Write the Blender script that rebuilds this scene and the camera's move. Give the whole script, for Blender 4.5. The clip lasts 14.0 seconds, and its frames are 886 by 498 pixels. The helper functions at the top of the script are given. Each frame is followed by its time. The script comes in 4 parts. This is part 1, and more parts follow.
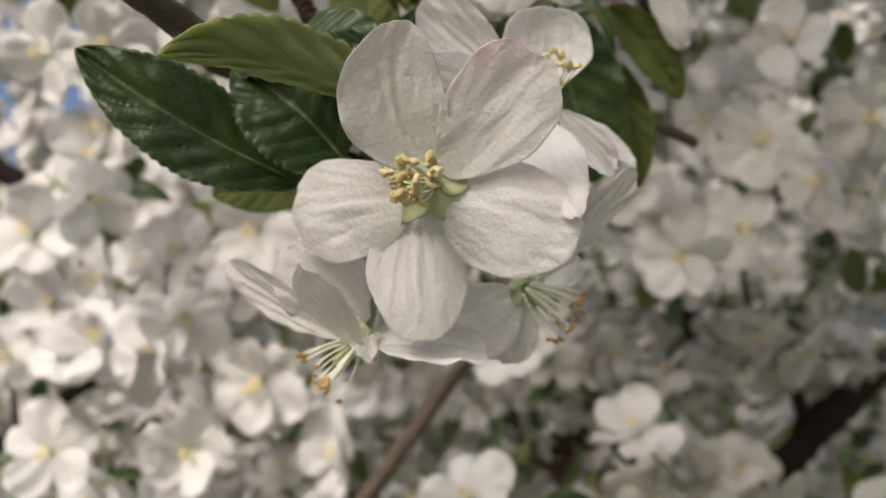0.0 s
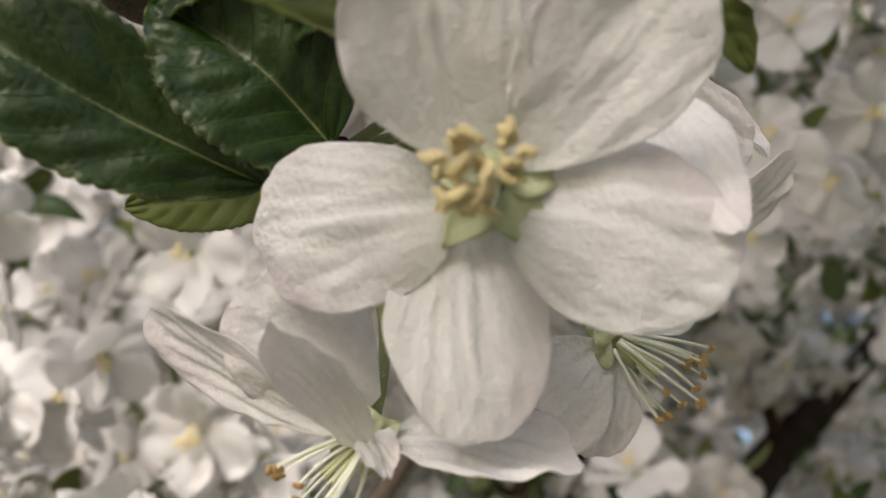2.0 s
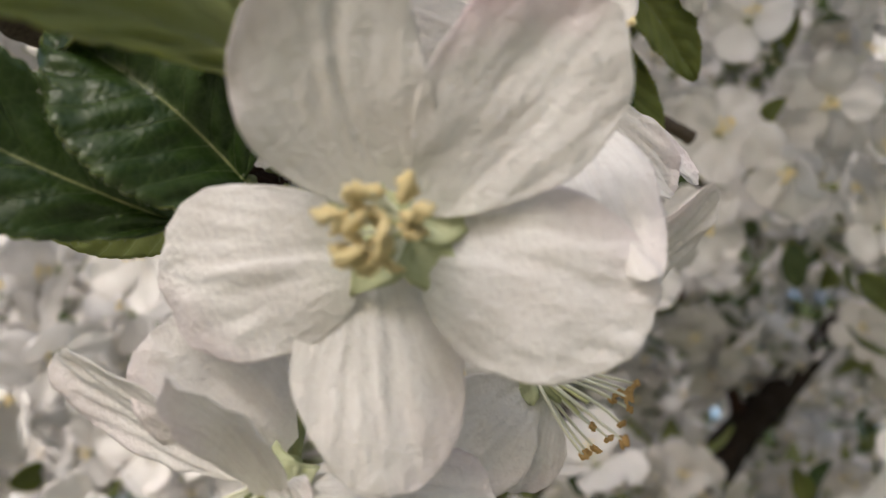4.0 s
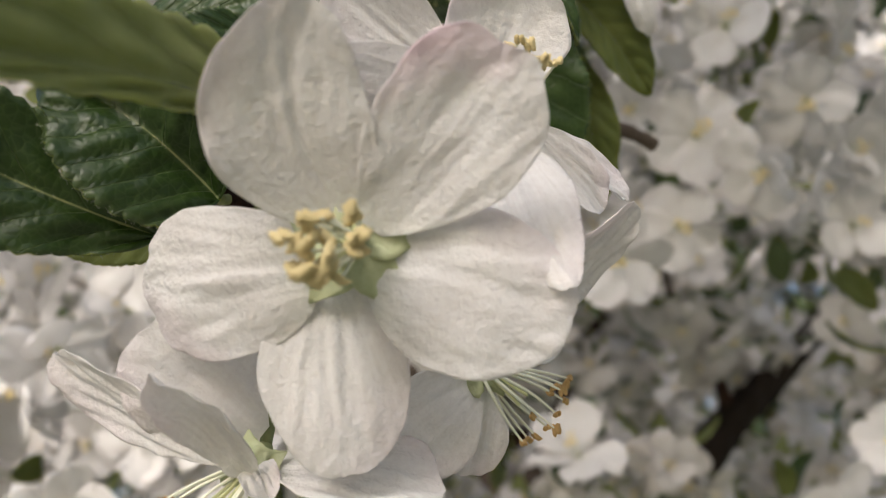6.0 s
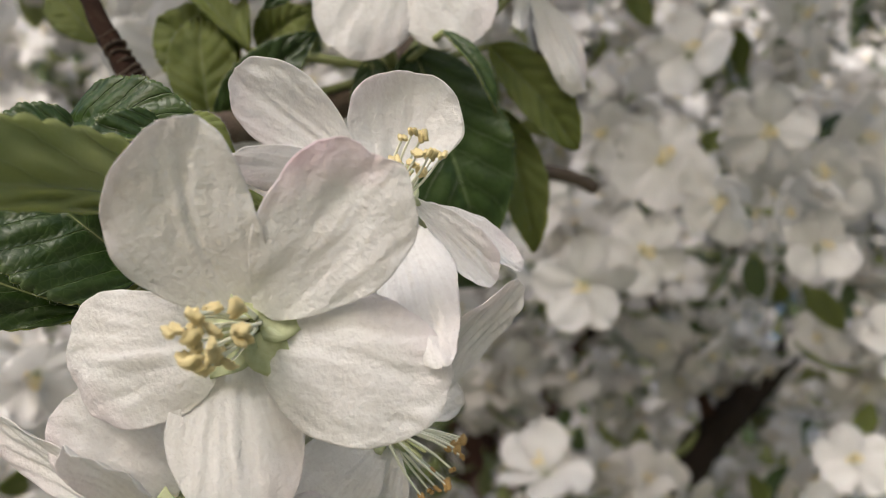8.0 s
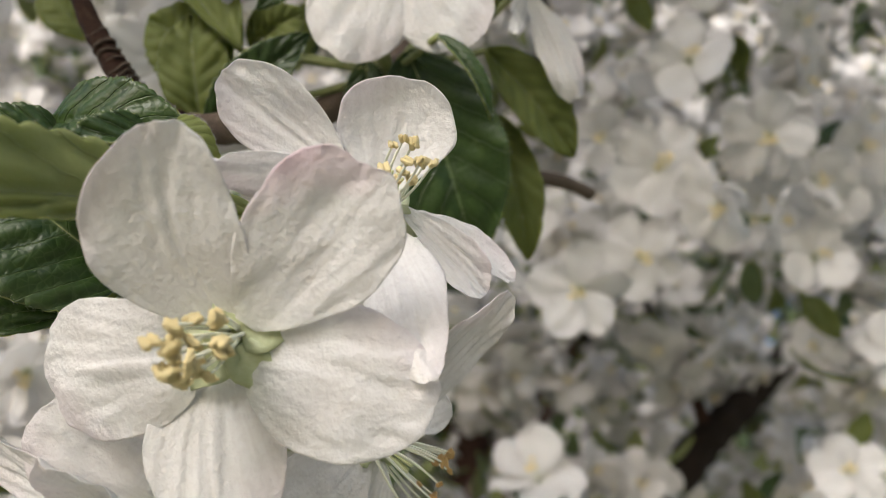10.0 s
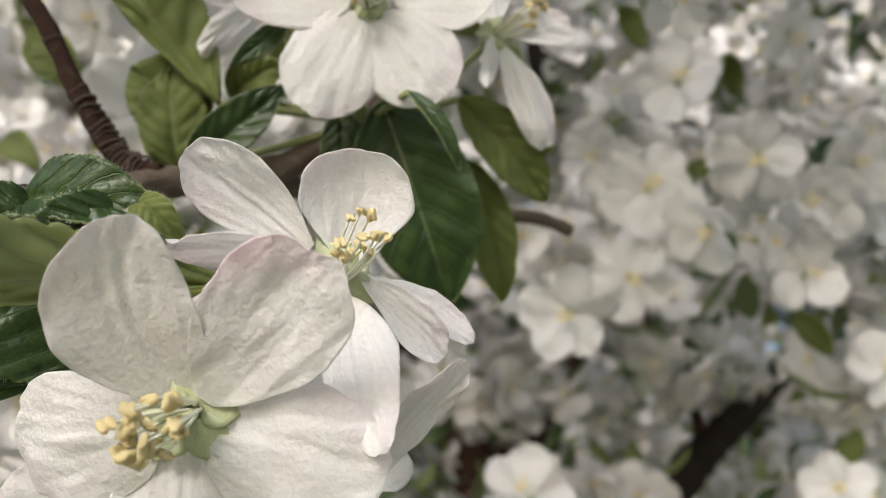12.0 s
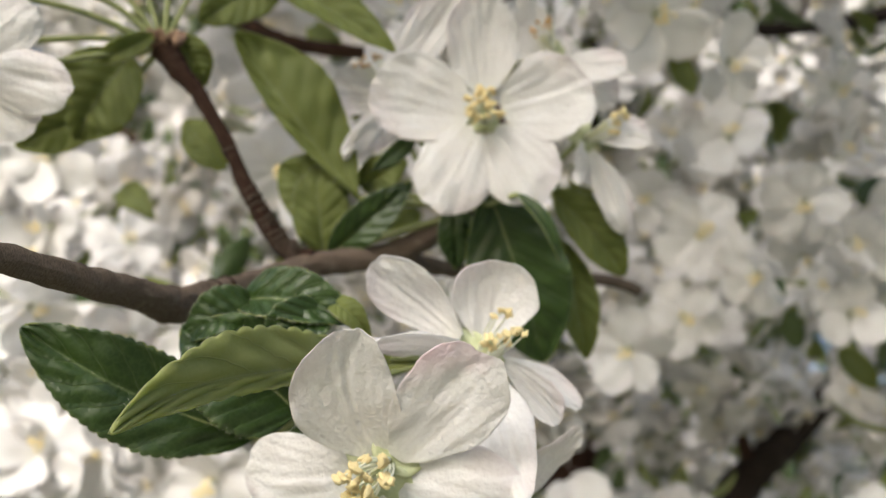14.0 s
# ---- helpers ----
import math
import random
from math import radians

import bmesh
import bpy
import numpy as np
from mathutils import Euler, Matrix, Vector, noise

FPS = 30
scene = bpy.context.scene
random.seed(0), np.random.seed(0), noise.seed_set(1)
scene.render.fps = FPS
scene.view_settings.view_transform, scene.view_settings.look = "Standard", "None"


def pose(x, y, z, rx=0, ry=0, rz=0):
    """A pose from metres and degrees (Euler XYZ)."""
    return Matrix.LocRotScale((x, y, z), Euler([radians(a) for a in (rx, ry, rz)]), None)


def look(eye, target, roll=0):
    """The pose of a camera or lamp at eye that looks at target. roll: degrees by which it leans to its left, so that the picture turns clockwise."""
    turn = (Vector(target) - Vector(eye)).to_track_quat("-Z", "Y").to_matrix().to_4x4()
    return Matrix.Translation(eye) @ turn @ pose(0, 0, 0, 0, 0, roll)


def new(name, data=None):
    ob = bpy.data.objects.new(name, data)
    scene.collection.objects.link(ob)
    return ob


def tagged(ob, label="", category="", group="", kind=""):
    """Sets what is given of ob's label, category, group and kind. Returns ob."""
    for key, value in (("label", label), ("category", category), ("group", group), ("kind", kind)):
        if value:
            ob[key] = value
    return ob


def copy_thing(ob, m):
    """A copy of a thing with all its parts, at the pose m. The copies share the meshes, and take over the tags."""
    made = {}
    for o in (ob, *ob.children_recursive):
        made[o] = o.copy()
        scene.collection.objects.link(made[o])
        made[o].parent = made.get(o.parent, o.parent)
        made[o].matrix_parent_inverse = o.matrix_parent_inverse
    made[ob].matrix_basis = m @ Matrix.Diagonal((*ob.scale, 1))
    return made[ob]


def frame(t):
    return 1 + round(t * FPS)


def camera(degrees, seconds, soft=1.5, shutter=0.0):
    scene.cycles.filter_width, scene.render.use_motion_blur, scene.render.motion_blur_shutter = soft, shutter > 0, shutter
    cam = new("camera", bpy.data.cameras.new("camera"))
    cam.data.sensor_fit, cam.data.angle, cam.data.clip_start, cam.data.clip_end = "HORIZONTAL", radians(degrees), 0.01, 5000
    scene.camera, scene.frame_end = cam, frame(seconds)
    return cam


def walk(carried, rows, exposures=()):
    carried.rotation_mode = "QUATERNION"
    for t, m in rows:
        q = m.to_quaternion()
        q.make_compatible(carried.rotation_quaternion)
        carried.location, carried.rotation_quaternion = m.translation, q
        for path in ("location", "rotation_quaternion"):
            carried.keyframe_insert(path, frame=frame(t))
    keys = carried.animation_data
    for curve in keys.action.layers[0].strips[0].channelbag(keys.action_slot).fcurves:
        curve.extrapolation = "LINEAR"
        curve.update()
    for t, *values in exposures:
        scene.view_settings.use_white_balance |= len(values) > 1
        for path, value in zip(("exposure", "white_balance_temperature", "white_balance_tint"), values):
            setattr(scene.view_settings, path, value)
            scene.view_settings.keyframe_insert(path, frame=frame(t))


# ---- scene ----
cam = camera(59.69, 14.0, 0.8)
cam.data.dof.use_dof, cam.data.dof.focus_distance, cam.data.dof.aperture_fstop = True, 0.090, 22.0
EYE, TILT = 1.5, 25.0  # height of the first eye in metres, degrees by which it looks up
FRAME = pose(0, 0, EYE, TILT)  # millimetre plan: x right, y ahead, z up from the first eye
ROWS = [
    (0, 0.83, -0.09, 0.84, -0.100, 0.407, 0.089),
    (0.5, 1.59, 12.68, 4.14, -1.352, 1.230, 0.334),
    (1, -5.61, 24.43, 4.34, -2.023, 1.232, 0.643),
    (1.5, -9.27, 36.77, 3.40, -3.687, 0.794, 1.256),
    (2, -10.41, 44.80, 3.66, -4.769, 1.299, 1.490),
    (2.5, -7.64, 46.73, 8.92, -4.927, 1.848, 2.034),
    (3, -4.22, 51.38, 8.30, -6.154, 0.093, 1.512),
    (5.5, -5.36, 36.61, 11.05, -6.763, -0.627, 2.179),
    (6, -0.69, 36.34, 11.02, -6.754, -0.841, 2.085),
    (6.5, -1.43, 34.85, 11.21, -6.265, -0.707, 2.127),
    (7, 3.13, 32.62, 12.58, -6.870, -0.751, 1.761),
    (7.5, 8.47, 28.50, 16.16, -6.933, -0.746, 1.646),
    (8, 10.43, 26.82, 18.91, -6.725, -0.573, 2.037),
    (8.5, 11.74, 29.47, 18.02, -7.091, -0.635, 1.905),
    (11, 11.57, 27.57, 21.59, -6.439, -0.542, 0.874),
    (11.5, 15.21, 26.32, 22.29, -6.011, -0.785, 1.301),
    (12, 17.31, 24.89, 27.98, -6.455, -0.438, 1.327),
    (12.5, 15.21, 20.53, 31.71, -6.406, -0.242, 1.461),
    (13, 16.09, 13.47, 38.60, -6.324, 0.428, 1.073),
    (13.5, 13.61, 5.73, 44.49, -5.907, 1.291, 1.487),
    (14, 1.16, -2.64, 40.80, -3.717, 0.496, 0.917),
]
EXPOSURES = [(0.0, 0.10, 6550, 11), (3.0, 0.15, 6500, 11.5), (7.5, 0.30, 6450, 10.3), (11.0, 0.43, 6350, 8.8), (14.0, 0.56, 6420, 7.5)]  # stops, kelvin, tint
walk(cam, [(t, FRAME @ pose(x / 1000, y / 1000, z / 1000, 90 + pitch, roll, yaw)) for t, x, y, z, yaw, pitch, roll in ROWS], EXPOSURES)

# world, sun and exposure
world = bpy.data.worlds.new("sky")
scene.world = world
world.use_nodes = True
wt = world.node_tree
sky = wt.nodes.new("ShaderNodeTexSky")
sky.sky_type, sky.sun_disc = "NISHITA", False
SUN_AZ, SUN_EL = radians(-152), radians(29)  # azimuth clockwise from ahead, elevation
sky.sun_elevation, sky.sun_rotation, sky.dust_density = SUN_EL, SUN_AZ, 3.0
wt.links.new(sky.outputs[0], wt.nodes["Background"].inputs[0])
wt.nodes["Background"].inputs[1].default_value = 0.15
sun = new("sun", bpy.data.lights.new("sun", "SUN"))
sun.data.energy, sun.data.angle, sun.data.color = 2.7, radians(20), (1.0, 0.97, 0.93)  # sun through thin haze
sun.matrix_world = look((0, 0, 4), Vector((0, 0, 4)) - Vector((math.sin(SUN_AZ) * math.cos(SUN_EL), math.cos(SUN_AZ) * math.cos(SUN_EL), math.sin(SUN_EL))))

MM = 0.001
rng = np.random.default_rng(7)


# ---- materials ----
def material(name):
    m = bpy.data.materials.new(name)
    m.use_nodes = True
    return m, m.node_tree, m.node_tree.nodes["Principled BSDF"]


def node(t, kind, **kw):
    n = t.nodes.new("ShaderNode" + kind)
    for k, v in kw.items():
        n.inputs[k.replace("_", " ")].default_value = v
    return n


def ramp(t, source, stops):
    n = t.nodes.new("ShaderNodeValToRGB")
    while len(n.color_ramp.elements) < len(stops):
        n.color_ramp.elements.new(0.5)
    for e, (p, c) in zip(n.color_ramp.elements, stops):
        e.position, e.color = p, (*c, 1)
    t.links.new(source, n.inputs[0])
    return n


def mixed(t, kind, fac, a, b):
    n = t.nodes.new("ShaderNodeMix")
    n.data_type, n.blend_type = "RGBA", kind
    for k, s in ((0, fac), (6, a), (7, b)):
        if isinstance(s, (int, float)):
            n.inputs[k].default_value = s
        elif isinstance(s, tuple):
            n.inputs[k].default_value = (*s, 1)
        else:
            t.links.new(s, n.inputs[k])
    return n.outputs[2]


def math_node(t, op, a, b=None):
    n = t.nodes.new("ShaderNodeMath")
    n.operation = op
    for k, s in enumerate((a, b)):
        if s is None:
            continue
        if isinstance(s, (int, float)):
            n.inputs[k].default_value = s
        else:
            t.links.new(s, n.inputs[k])
    return n.outputs[0]


def see_through(t, bsdf, colour, share):
    """Lets light through a thin sheet: a translucent lobe beside the surface."""
    tr, mx = t.nodes.new("ShaderNodeBsdfTranslucent"), t.nodes.new("ShaderNodeMixShader")
    if isinstance(colour, tuple):
        tr.inputs[0].default_value = (*colour, 1)
    else:
        t.links.new(colour, tr.inputs[0])
    mx.inputs[0].default_value = share
    t.links.new(bsdf.outputs[0], mx.inputs[1])
    t.links.new(tr.outputs[0], mx.inputs[2])
    t.links.new(mx.outputs[0], t.nodes["Material Output"].inputs[0])
    return tr


def petal_material(name, blush, fine=True):
    m, t, b = material(name)
    uv = t.nodes.new("ShaderNodeUVMap")
    sep = t.nodes.new("ShaderNodeSeparateXYZ")
    t.links.new(uv.outputs[0], sep.inputs[0])
    tc = t.nodes.new("ShaderNodeTexCoord")
    cloud = node(t, "TexNoise", Scale=160.0, Detail=4.0)
    t.links.new(tc.outputs["Object"], cloud.inputs["Vector"])
    base = ramp(t, cloud.outputs[0], [(0.25, (0.855, 0.835, 0.83)), (0.75, (0.92, 0.91, 0.91))])
    # pink flush at the rim, broken up by a coarse noise
    patch = node(t, "TexNoise", Scale=130.0, Detail=3.0)
    t.links.new(tc.outputs["Object"], patch.inputs["Vector"])
    side = math_node(t, "SUBTRACT", sep.outputs[0], math_node(t, "MULTIPLY", sep.outputs[1], 0.55))
    rim = ramp(t, math_node(t, "MULTIPLY", math_node(t, "ADD", side, math_node(t, "MULTIPLY", patch.outputs[0], 0.6)), 0.5), [(0.56, (0, 0, 0)), (0.86, (1, 1, 1))])
    colour = mixed(t, "MIX", math_node(t, "MULTIPLY", rim.outputs[0], blush), base.outputs[0], (0.92, 0.68, 0.79))
    # greenish claw
    claw = ramp(t, sep.outputs[0], [(0.0, (1, 1, 1)), (0.24, (0, 0, 0))])
    colour = mixed(t, "MIX", math_node(t, "MULTIPLY", claw.outputs[0], 0.13), colour, (0.70, 0.74, 0.50))
    t.links.new(colour, b.inputs["Base Color"])
    b.inputs["Roughness"].default_value = 0.5
    b.inputs["Specular IOR Level"].default_value = 0.35
    tr = see_through(t, b, colour, 0.5)
    if fine:
        # veins and furrows that fan out from the claw, and a fine crumpled skin
        spread_v = math_node(t, "DIVIDE", sep.outputs[1], math_node(t, "ADD", math_node(t, "MULTIPLY", sep.outputs[0], 0.65), 0.35))
        fan = t.nodes.new("ShaderNodeCombineXYZ")
        t.links.new(sep.outputs[0], fan.inputs[0])
        t.links.new(spread_v, fan.inputs[1])
        mp = t.nodes.new("ShaderNodeMapping")
        mp.inputs["Scale"].default_value = (1.3, 5.0, 1.0)
        t.links.new(fan.outputs[0], mp.inputs[0])
        furrow = node(t, "TexNoise", Scale=1.5, Detail=3.0, Roughness=0.5, Distortion=0.35)
        t.links.new(mp.outputs[0], furrow.inputs["Vector"])
        crumple = node(t, "TexNoise", Scale=1400.0, Detail=2.0, Roughness=0.5, Distortion=0.15)
        t.links.new(tc.outputs["Object"], crumple.inputs["Vector"])
        veins = ramp(t, furrow.outputs[0], [(0.3, (0.955, 0.95, 0.945)), (0.6, (1, 1, 1))])
        cells = ramp(t, crumple.outputs[0], [(0.36, (0.965, 0.96, 0.96)), (0.58, (1, 1, 1))])
        tinted = mixed(t, "MULTIPLY", 1.0, mixed(t, "MULTIPLY", 1.0, colour, veins.outputs[0]), cells.outputs[0])
        t.links.new(tinted, b.inputs["Base Color"])
        t.links.new(tinted, tr.inputs[0])
        both = math_node(t, "ADD", math_node(t, "MULTIPLY", furrow.outputs[0], 0.04), math_node(t, "MULTIPLY", crumple.outputs[0], 0.75))
        bump = node(t, "Bump", Strength=0.65, Distance=0.0005)
        t.links.new(both, bump.inputs["Height"])
        t.links.new(bump.outputs[0], b.inputs["Normal"])
        t.links.new(bump.outputs[0], tr.inputs["Normal"])
    return m


def leaf_material(name, dark, light, vein, rough, glow, share, raised=-0.5):
    """raised: how far the side veins stand out of the blade; below zero they lie in grooves."""
    m, t, b = material(name)
    uv = t.nodes.new("ShaderNodeUVMap")
    sep = t.nodes.new("ShaderNodeSeparateXYZ")
    t.links.new(uv.outputs[0], sep.inputs[0])
    tc = t.nodes.new("ShaderNodeTexCoord")
    u, v = sep.outputs[0], math_node(t, "ABSOLUTE", sep.outputs[1])
    cloud = node(t, "TexNoise", Scale=190.0, Detail=5.0, Roughness=0.65)
    t.links.new(tc.outputs["Object"], cloud.inputs["Vector"])
    blade = ramp(t, cloud.outputs[0], [(0.3, dark), (0.72, light)])
    wob = node(t, "TexNoise", Scale=240.0, Detail=2.0)
    t.links.new(tc.outputs["Object"], wob.inputs["Vector"])
    # side veins run outward and towards the tip; the midrib lies at v = 0
    run = math_node(t, "ADD", math_node(t, "SUBTRACT", math_node(t, "MULTIPLY", u, 7.0), math_node(t, "MULTIPLY", v, 1.7)), math_node(t, "MULTIPLY", wob.outputs[0], 0.35))
    off = math_node(t, "ABSOLUTE", math_node(t, "SUBTRACT", math_node(t, "FRACT", run), 0.5))
    side = ramp(t, off, [(0.0, (1, 1, 1)), (0.035, (0, 0, 0))])
    mid = ramp(t, v, [(0.0, (1, 1, 1)), (0.02, (0.5, 0.5, 0.5)), (0.04, (0, 0, 0))])
    net = t.nodes.new("ShaderNodeTexVoronoi")
    net.feature = "DISTANCE_TO_EDGE"
    net.inputs["Scale"].default_value = 900.0
    t.links.new(tc.outputs["Object"], net.inputs["Vector"])
    mesh_vein = ramp(t, net.outputs[0], [(0.0, (1, 1, 1)), (0.1, (0, 0, 0))])
    colour = mixed(t, "MIX", math_node(t, "MULTIPLY", mesh_vein.outputs[0], 0.16), blade.outputs[0], vein)
    colour = mixed(t, "MIX", math_node(t, "MULTIPLY", side.outputs[0], 0.52), colour, vein)
    colour = mixed(t, "MIX", math_node(t, "MULTIPLY", mid.outputs[0], 0.8), colour, vein)
    rim = ramp(t, v, [(0.90, (0, 0, 0)), (1.0, (1, 1, 1))])
    colour = mixed(t, "MIX", math_node(t, "MULTIPLY", rim.outputs[0], 0.35), colour, vein)
    t.links.new(colour, b.inputs["Base Color"])
    b.inputs["Roughness"].default_value = rough
    b.inputs["Specular IOR Level"].default_value = 0.45
    grain = math_node(t, "ADD", math_node(t, "MULTIPLY", net.outputs[0], 0.3), math_node(t, "MULTIPLY", cloud.outputs[0], 0.25))
    grain = math_node(t, "ADD", grain, math_node(t, "MULTIPLY", side.outputs[0], raised))
    bump = node(t, "Bump", Strength=0.75, Distance=0.0006)
    t.links.new(grain, bump.inputs["Height"])
    t.links.new(bump.outputs[0], b.inputs["Normal"])
    see_through(t, b, glow, share)
    return m


def plain(name, a, c, scale, rough, share=0.0, bump=0.0, spec=0.4):
    m, t, b = material(name)
    tc = t.nodes.new("ShaderNodeTexCoord")
    cloud = node(t, "TexNoise", Scale=scale, Detail=5.0, Roughness=0.6)
    t.links.new(tc.outputs["Object"], cloud.inputs["Vector"])
    col = ramp(t, cloud.outputs[0], [(0.3, a), (0.7, c)])
    t.links.new(col.outputs[0], b.inputs["Base Color"])
    b.inputs["Roughness"].default_value = rough
    b.inputs["Specular IOR Level"].default_value = spec
    if bump:
        bp = node(t, "Bump", Strength=0.7, Distance=bump)
        t.links.new(cloud.outputs[0], bp.inputs["Height"])
        t.links.new(bp.outputs[0], b.inputs["Normal"])
    if share:
        see_through(t, b, col.outputs[0], share)
    return m


def bark_material(name, a, c, lichen):
    m, t, b = material(name)
    uv = t.nodes.new("ShaderNodeUVMap")
    tc = t.nodes.new("ShaderNodeTexCoord")
    mp = t.nodes.new("ShaderNodeMapping")
    mp.inputs["Scale"].default_value = (1.0, 3.0, 1.0)
    t.links.new(uv.outputs[0], mp.inputs[0])
    ring = node(t, "TexNoise", Scale=26.0, Detail=6.0, Roughness=0.7)
    t.links.new(mp.outputs[0], ring.inputs["Vector"])
    spot = node(t, "TexNoise", Scale=420.0, Detail=4.0)
    t.links.new(tc.outputs["Object"], spot.inputs["Vector"])
    col = ramp(t, ring.outputs[0], [(0.32, a), (0.66, c)])
    grey = ramp(t, spot.outputs[0], [(0.56, (0, 0, 0)), (0.72, (1, 1, 1))])
    out = mixed(t, "MIX", math_node(t, "MULTIPLY", grey.outputs[0], 0.5), col.outputs[0], lichen)
    t.links.new(out, b.inputs["Base Color"])
    b.inputs["Roughness"].default_value = 0.75
    b.inputs["Specular IOR Level"].default_value = 0.18
    both = math_node(t, "ADD", ring.outputs[0], math_node(t, "MULTIPLY", spot.outputs[0], 0.6))
    bp = node(t, "Bump", Strength=0.9, Distance=0.0008)
    t.links.new(both, bp.inputs["Height"])
    t.links.new(bp.outputs[0], b.inputs["Normal"])
    return m


PETAL = petal_material("petal_white", 0.20)
PETAL_PINK = petal_material("petal_blush", 0.62)
PETAL_FAR = petal_material("petal_far", 0.05, fine=False)
LEAF_TOP = leaf_material("leaf_upper", (0.012, 0.030, 0.005), (0.036, 0.070, 0.012), (0.14, 0.19, 0.08), 0.40, (0.10, 0.20, 0.02), 0.14)
LEAF_UNDER = leaf_material("leaf_underside", (0.15, 0.185, 0.05), (0.24, 0.27, 0.085), (0.34, 0.37, 0.18), 0.6, (0.46, 0.52, 0.06), 0.52, 0.35)
# brighter copy of the underside; light through the leaf is put into its colour
LEAF_LIT = leaf_material("leaf_underside_lit", (0.29, 0.33, 0.11), (0.43, 0.46, 0.19), (0.50, 0.53, 0.30), 0.65, (0.62, 0.66, 0.12), 0.55, 0.35)
SEPAL = plain("sepal_green", (0.44, 0.48, 0.26), (0.62, 0.65, 0.44), 500.0, 0.6, 0.2, 0.0003)
STALK = plain("stalk_green", (0.17, 0.20, 0.07), (0.30, 0.32, 0.14), 380.0, 0.55, 0.0, 0.0003)
FILAMENT = plain("filament_cream", (0.84, 0.84, 0.68), (0.91, 0.91, 0.80), 300.0, 0.45, 0.08)
ANTHER = plain("anther_yellow", (0.97, 0.76, 0.35), (0.98, 0.88, 0.55), 900.0, 0.75, 0.08, 0.0004)
ANTHER_OLD = plain("anther_brown", (0.50, 0.29, 0.10), (0.78, 0.53, 0.24), 700.0, 0.7, 0.0, 0.0002)
STYLE = plain("style_green", (0.66, 0.68, 0.36), (0.78, 0.78, 0.50), 400.0, 0.5, 0.15)
FUZZ = plain("plant_hair", (0.55, 0.55, 0.42), (0.70, 0.70, 0.60), 300.0, 0.6, 0.3)
BARK = bark_material("bark_brown", (0.085, 0.062, 0.048), (0.21, 0.16, 0.125), (0.27, 0.22, 0.18))
BARK_RED = bark_material("bark_young", (0.020, 0.009, 0.006), (0.065, 0.031, 0.019), (0.11, 0.068, 0.045))
# near-black copy of the bark, with the crown's shade put into its colour
BARK_SHADED = bark_material("bark_shaded", (0.010, 0.007, 0.005), (0.034, 0.023, 0.017), (0.06, 0.045, 0.035))
BUD = plain("bud_scale", (0.16, 0.09, 0.06), (0.34, 0.22, 0.15), 500.0, 0.7, 0.0, 0.0003)
# unseen ground; its colour is raised above grass to throw light up
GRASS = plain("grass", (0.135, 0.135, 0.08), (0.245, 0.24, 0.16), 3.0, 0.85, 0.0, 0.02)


# ---- building helpers ----
def mesh_of(name, verts, faces, mats, uv=None, index=None, smooth=True):
    me = bpy.data.meshes.new(name)
    me.from_pydata([tuple(map(float, p)) for p in verts], [], faces)
    for m in mats:
        me.materials.append(m)
    if uv is not None:
        layer = me.uv_layers.new(name="UVMap")
        loops = np.empty(len(me.loops), dtype=np.int32)
        me.loops.foreach_get("vertex_index", loops)
        layer.data.foreach_set("uv", np.asarray(uv, dtype=np.float32)[loops].ravel())
    if index is not None:
        me.polygons.foreach_set("material_index", np.asarray(index, dtype=np.int32))
    me.polygons.foreach_set("use_smooth", [smooth] * len(me.polygons))
    me.update()
    return me


def root(name, p, label, category, group="", kind=""):
    ob = new(name)
    ob.empty_display_size = 0.005
    ob.matrix_world = FRAME @ Matrix.Translation(Vector(p) * MM)
    return tagged(ob, label, category, group, kind)


def part(name, me, parent, label="", m=None):
    ob = new(name, me)
    ob.parent = parent
    if m is not None:
        ob.matrix_basis = m
    if label:
        tagged(ob, label)
    return ob


def unit(a):
    a = np.asarray(a, float)
    return a / (np.linalg.norm(a) + 1e-12)


def smooth_noise(p, seed):
    return noise.noise(Vector((float(p[0]) + seed * 7.31, float(p[1]) - seed * 3.17, float(p[2] if len(p) > 2 else 0) + seed)))


def axes_of(base, tip, roll):
    """Length, axis, side and face normal of a blade; roll turns the face about the axis away from the viewer."""
    base, tip = np.asarray(base, float), np.asarray(tip, float)
    length = np.linalg.norm(tip - base)
    ax = unit(tip - base)
    n = unit(np.array((0, -1.0, 0)) - ax * -ax[1])
    s = np.cross(ax, n)
    a = math.radians(roll)
    return length, ax, s * math.cos(a) + n * math.sin(a), n * math.cos(a) - s * math.sin(a)


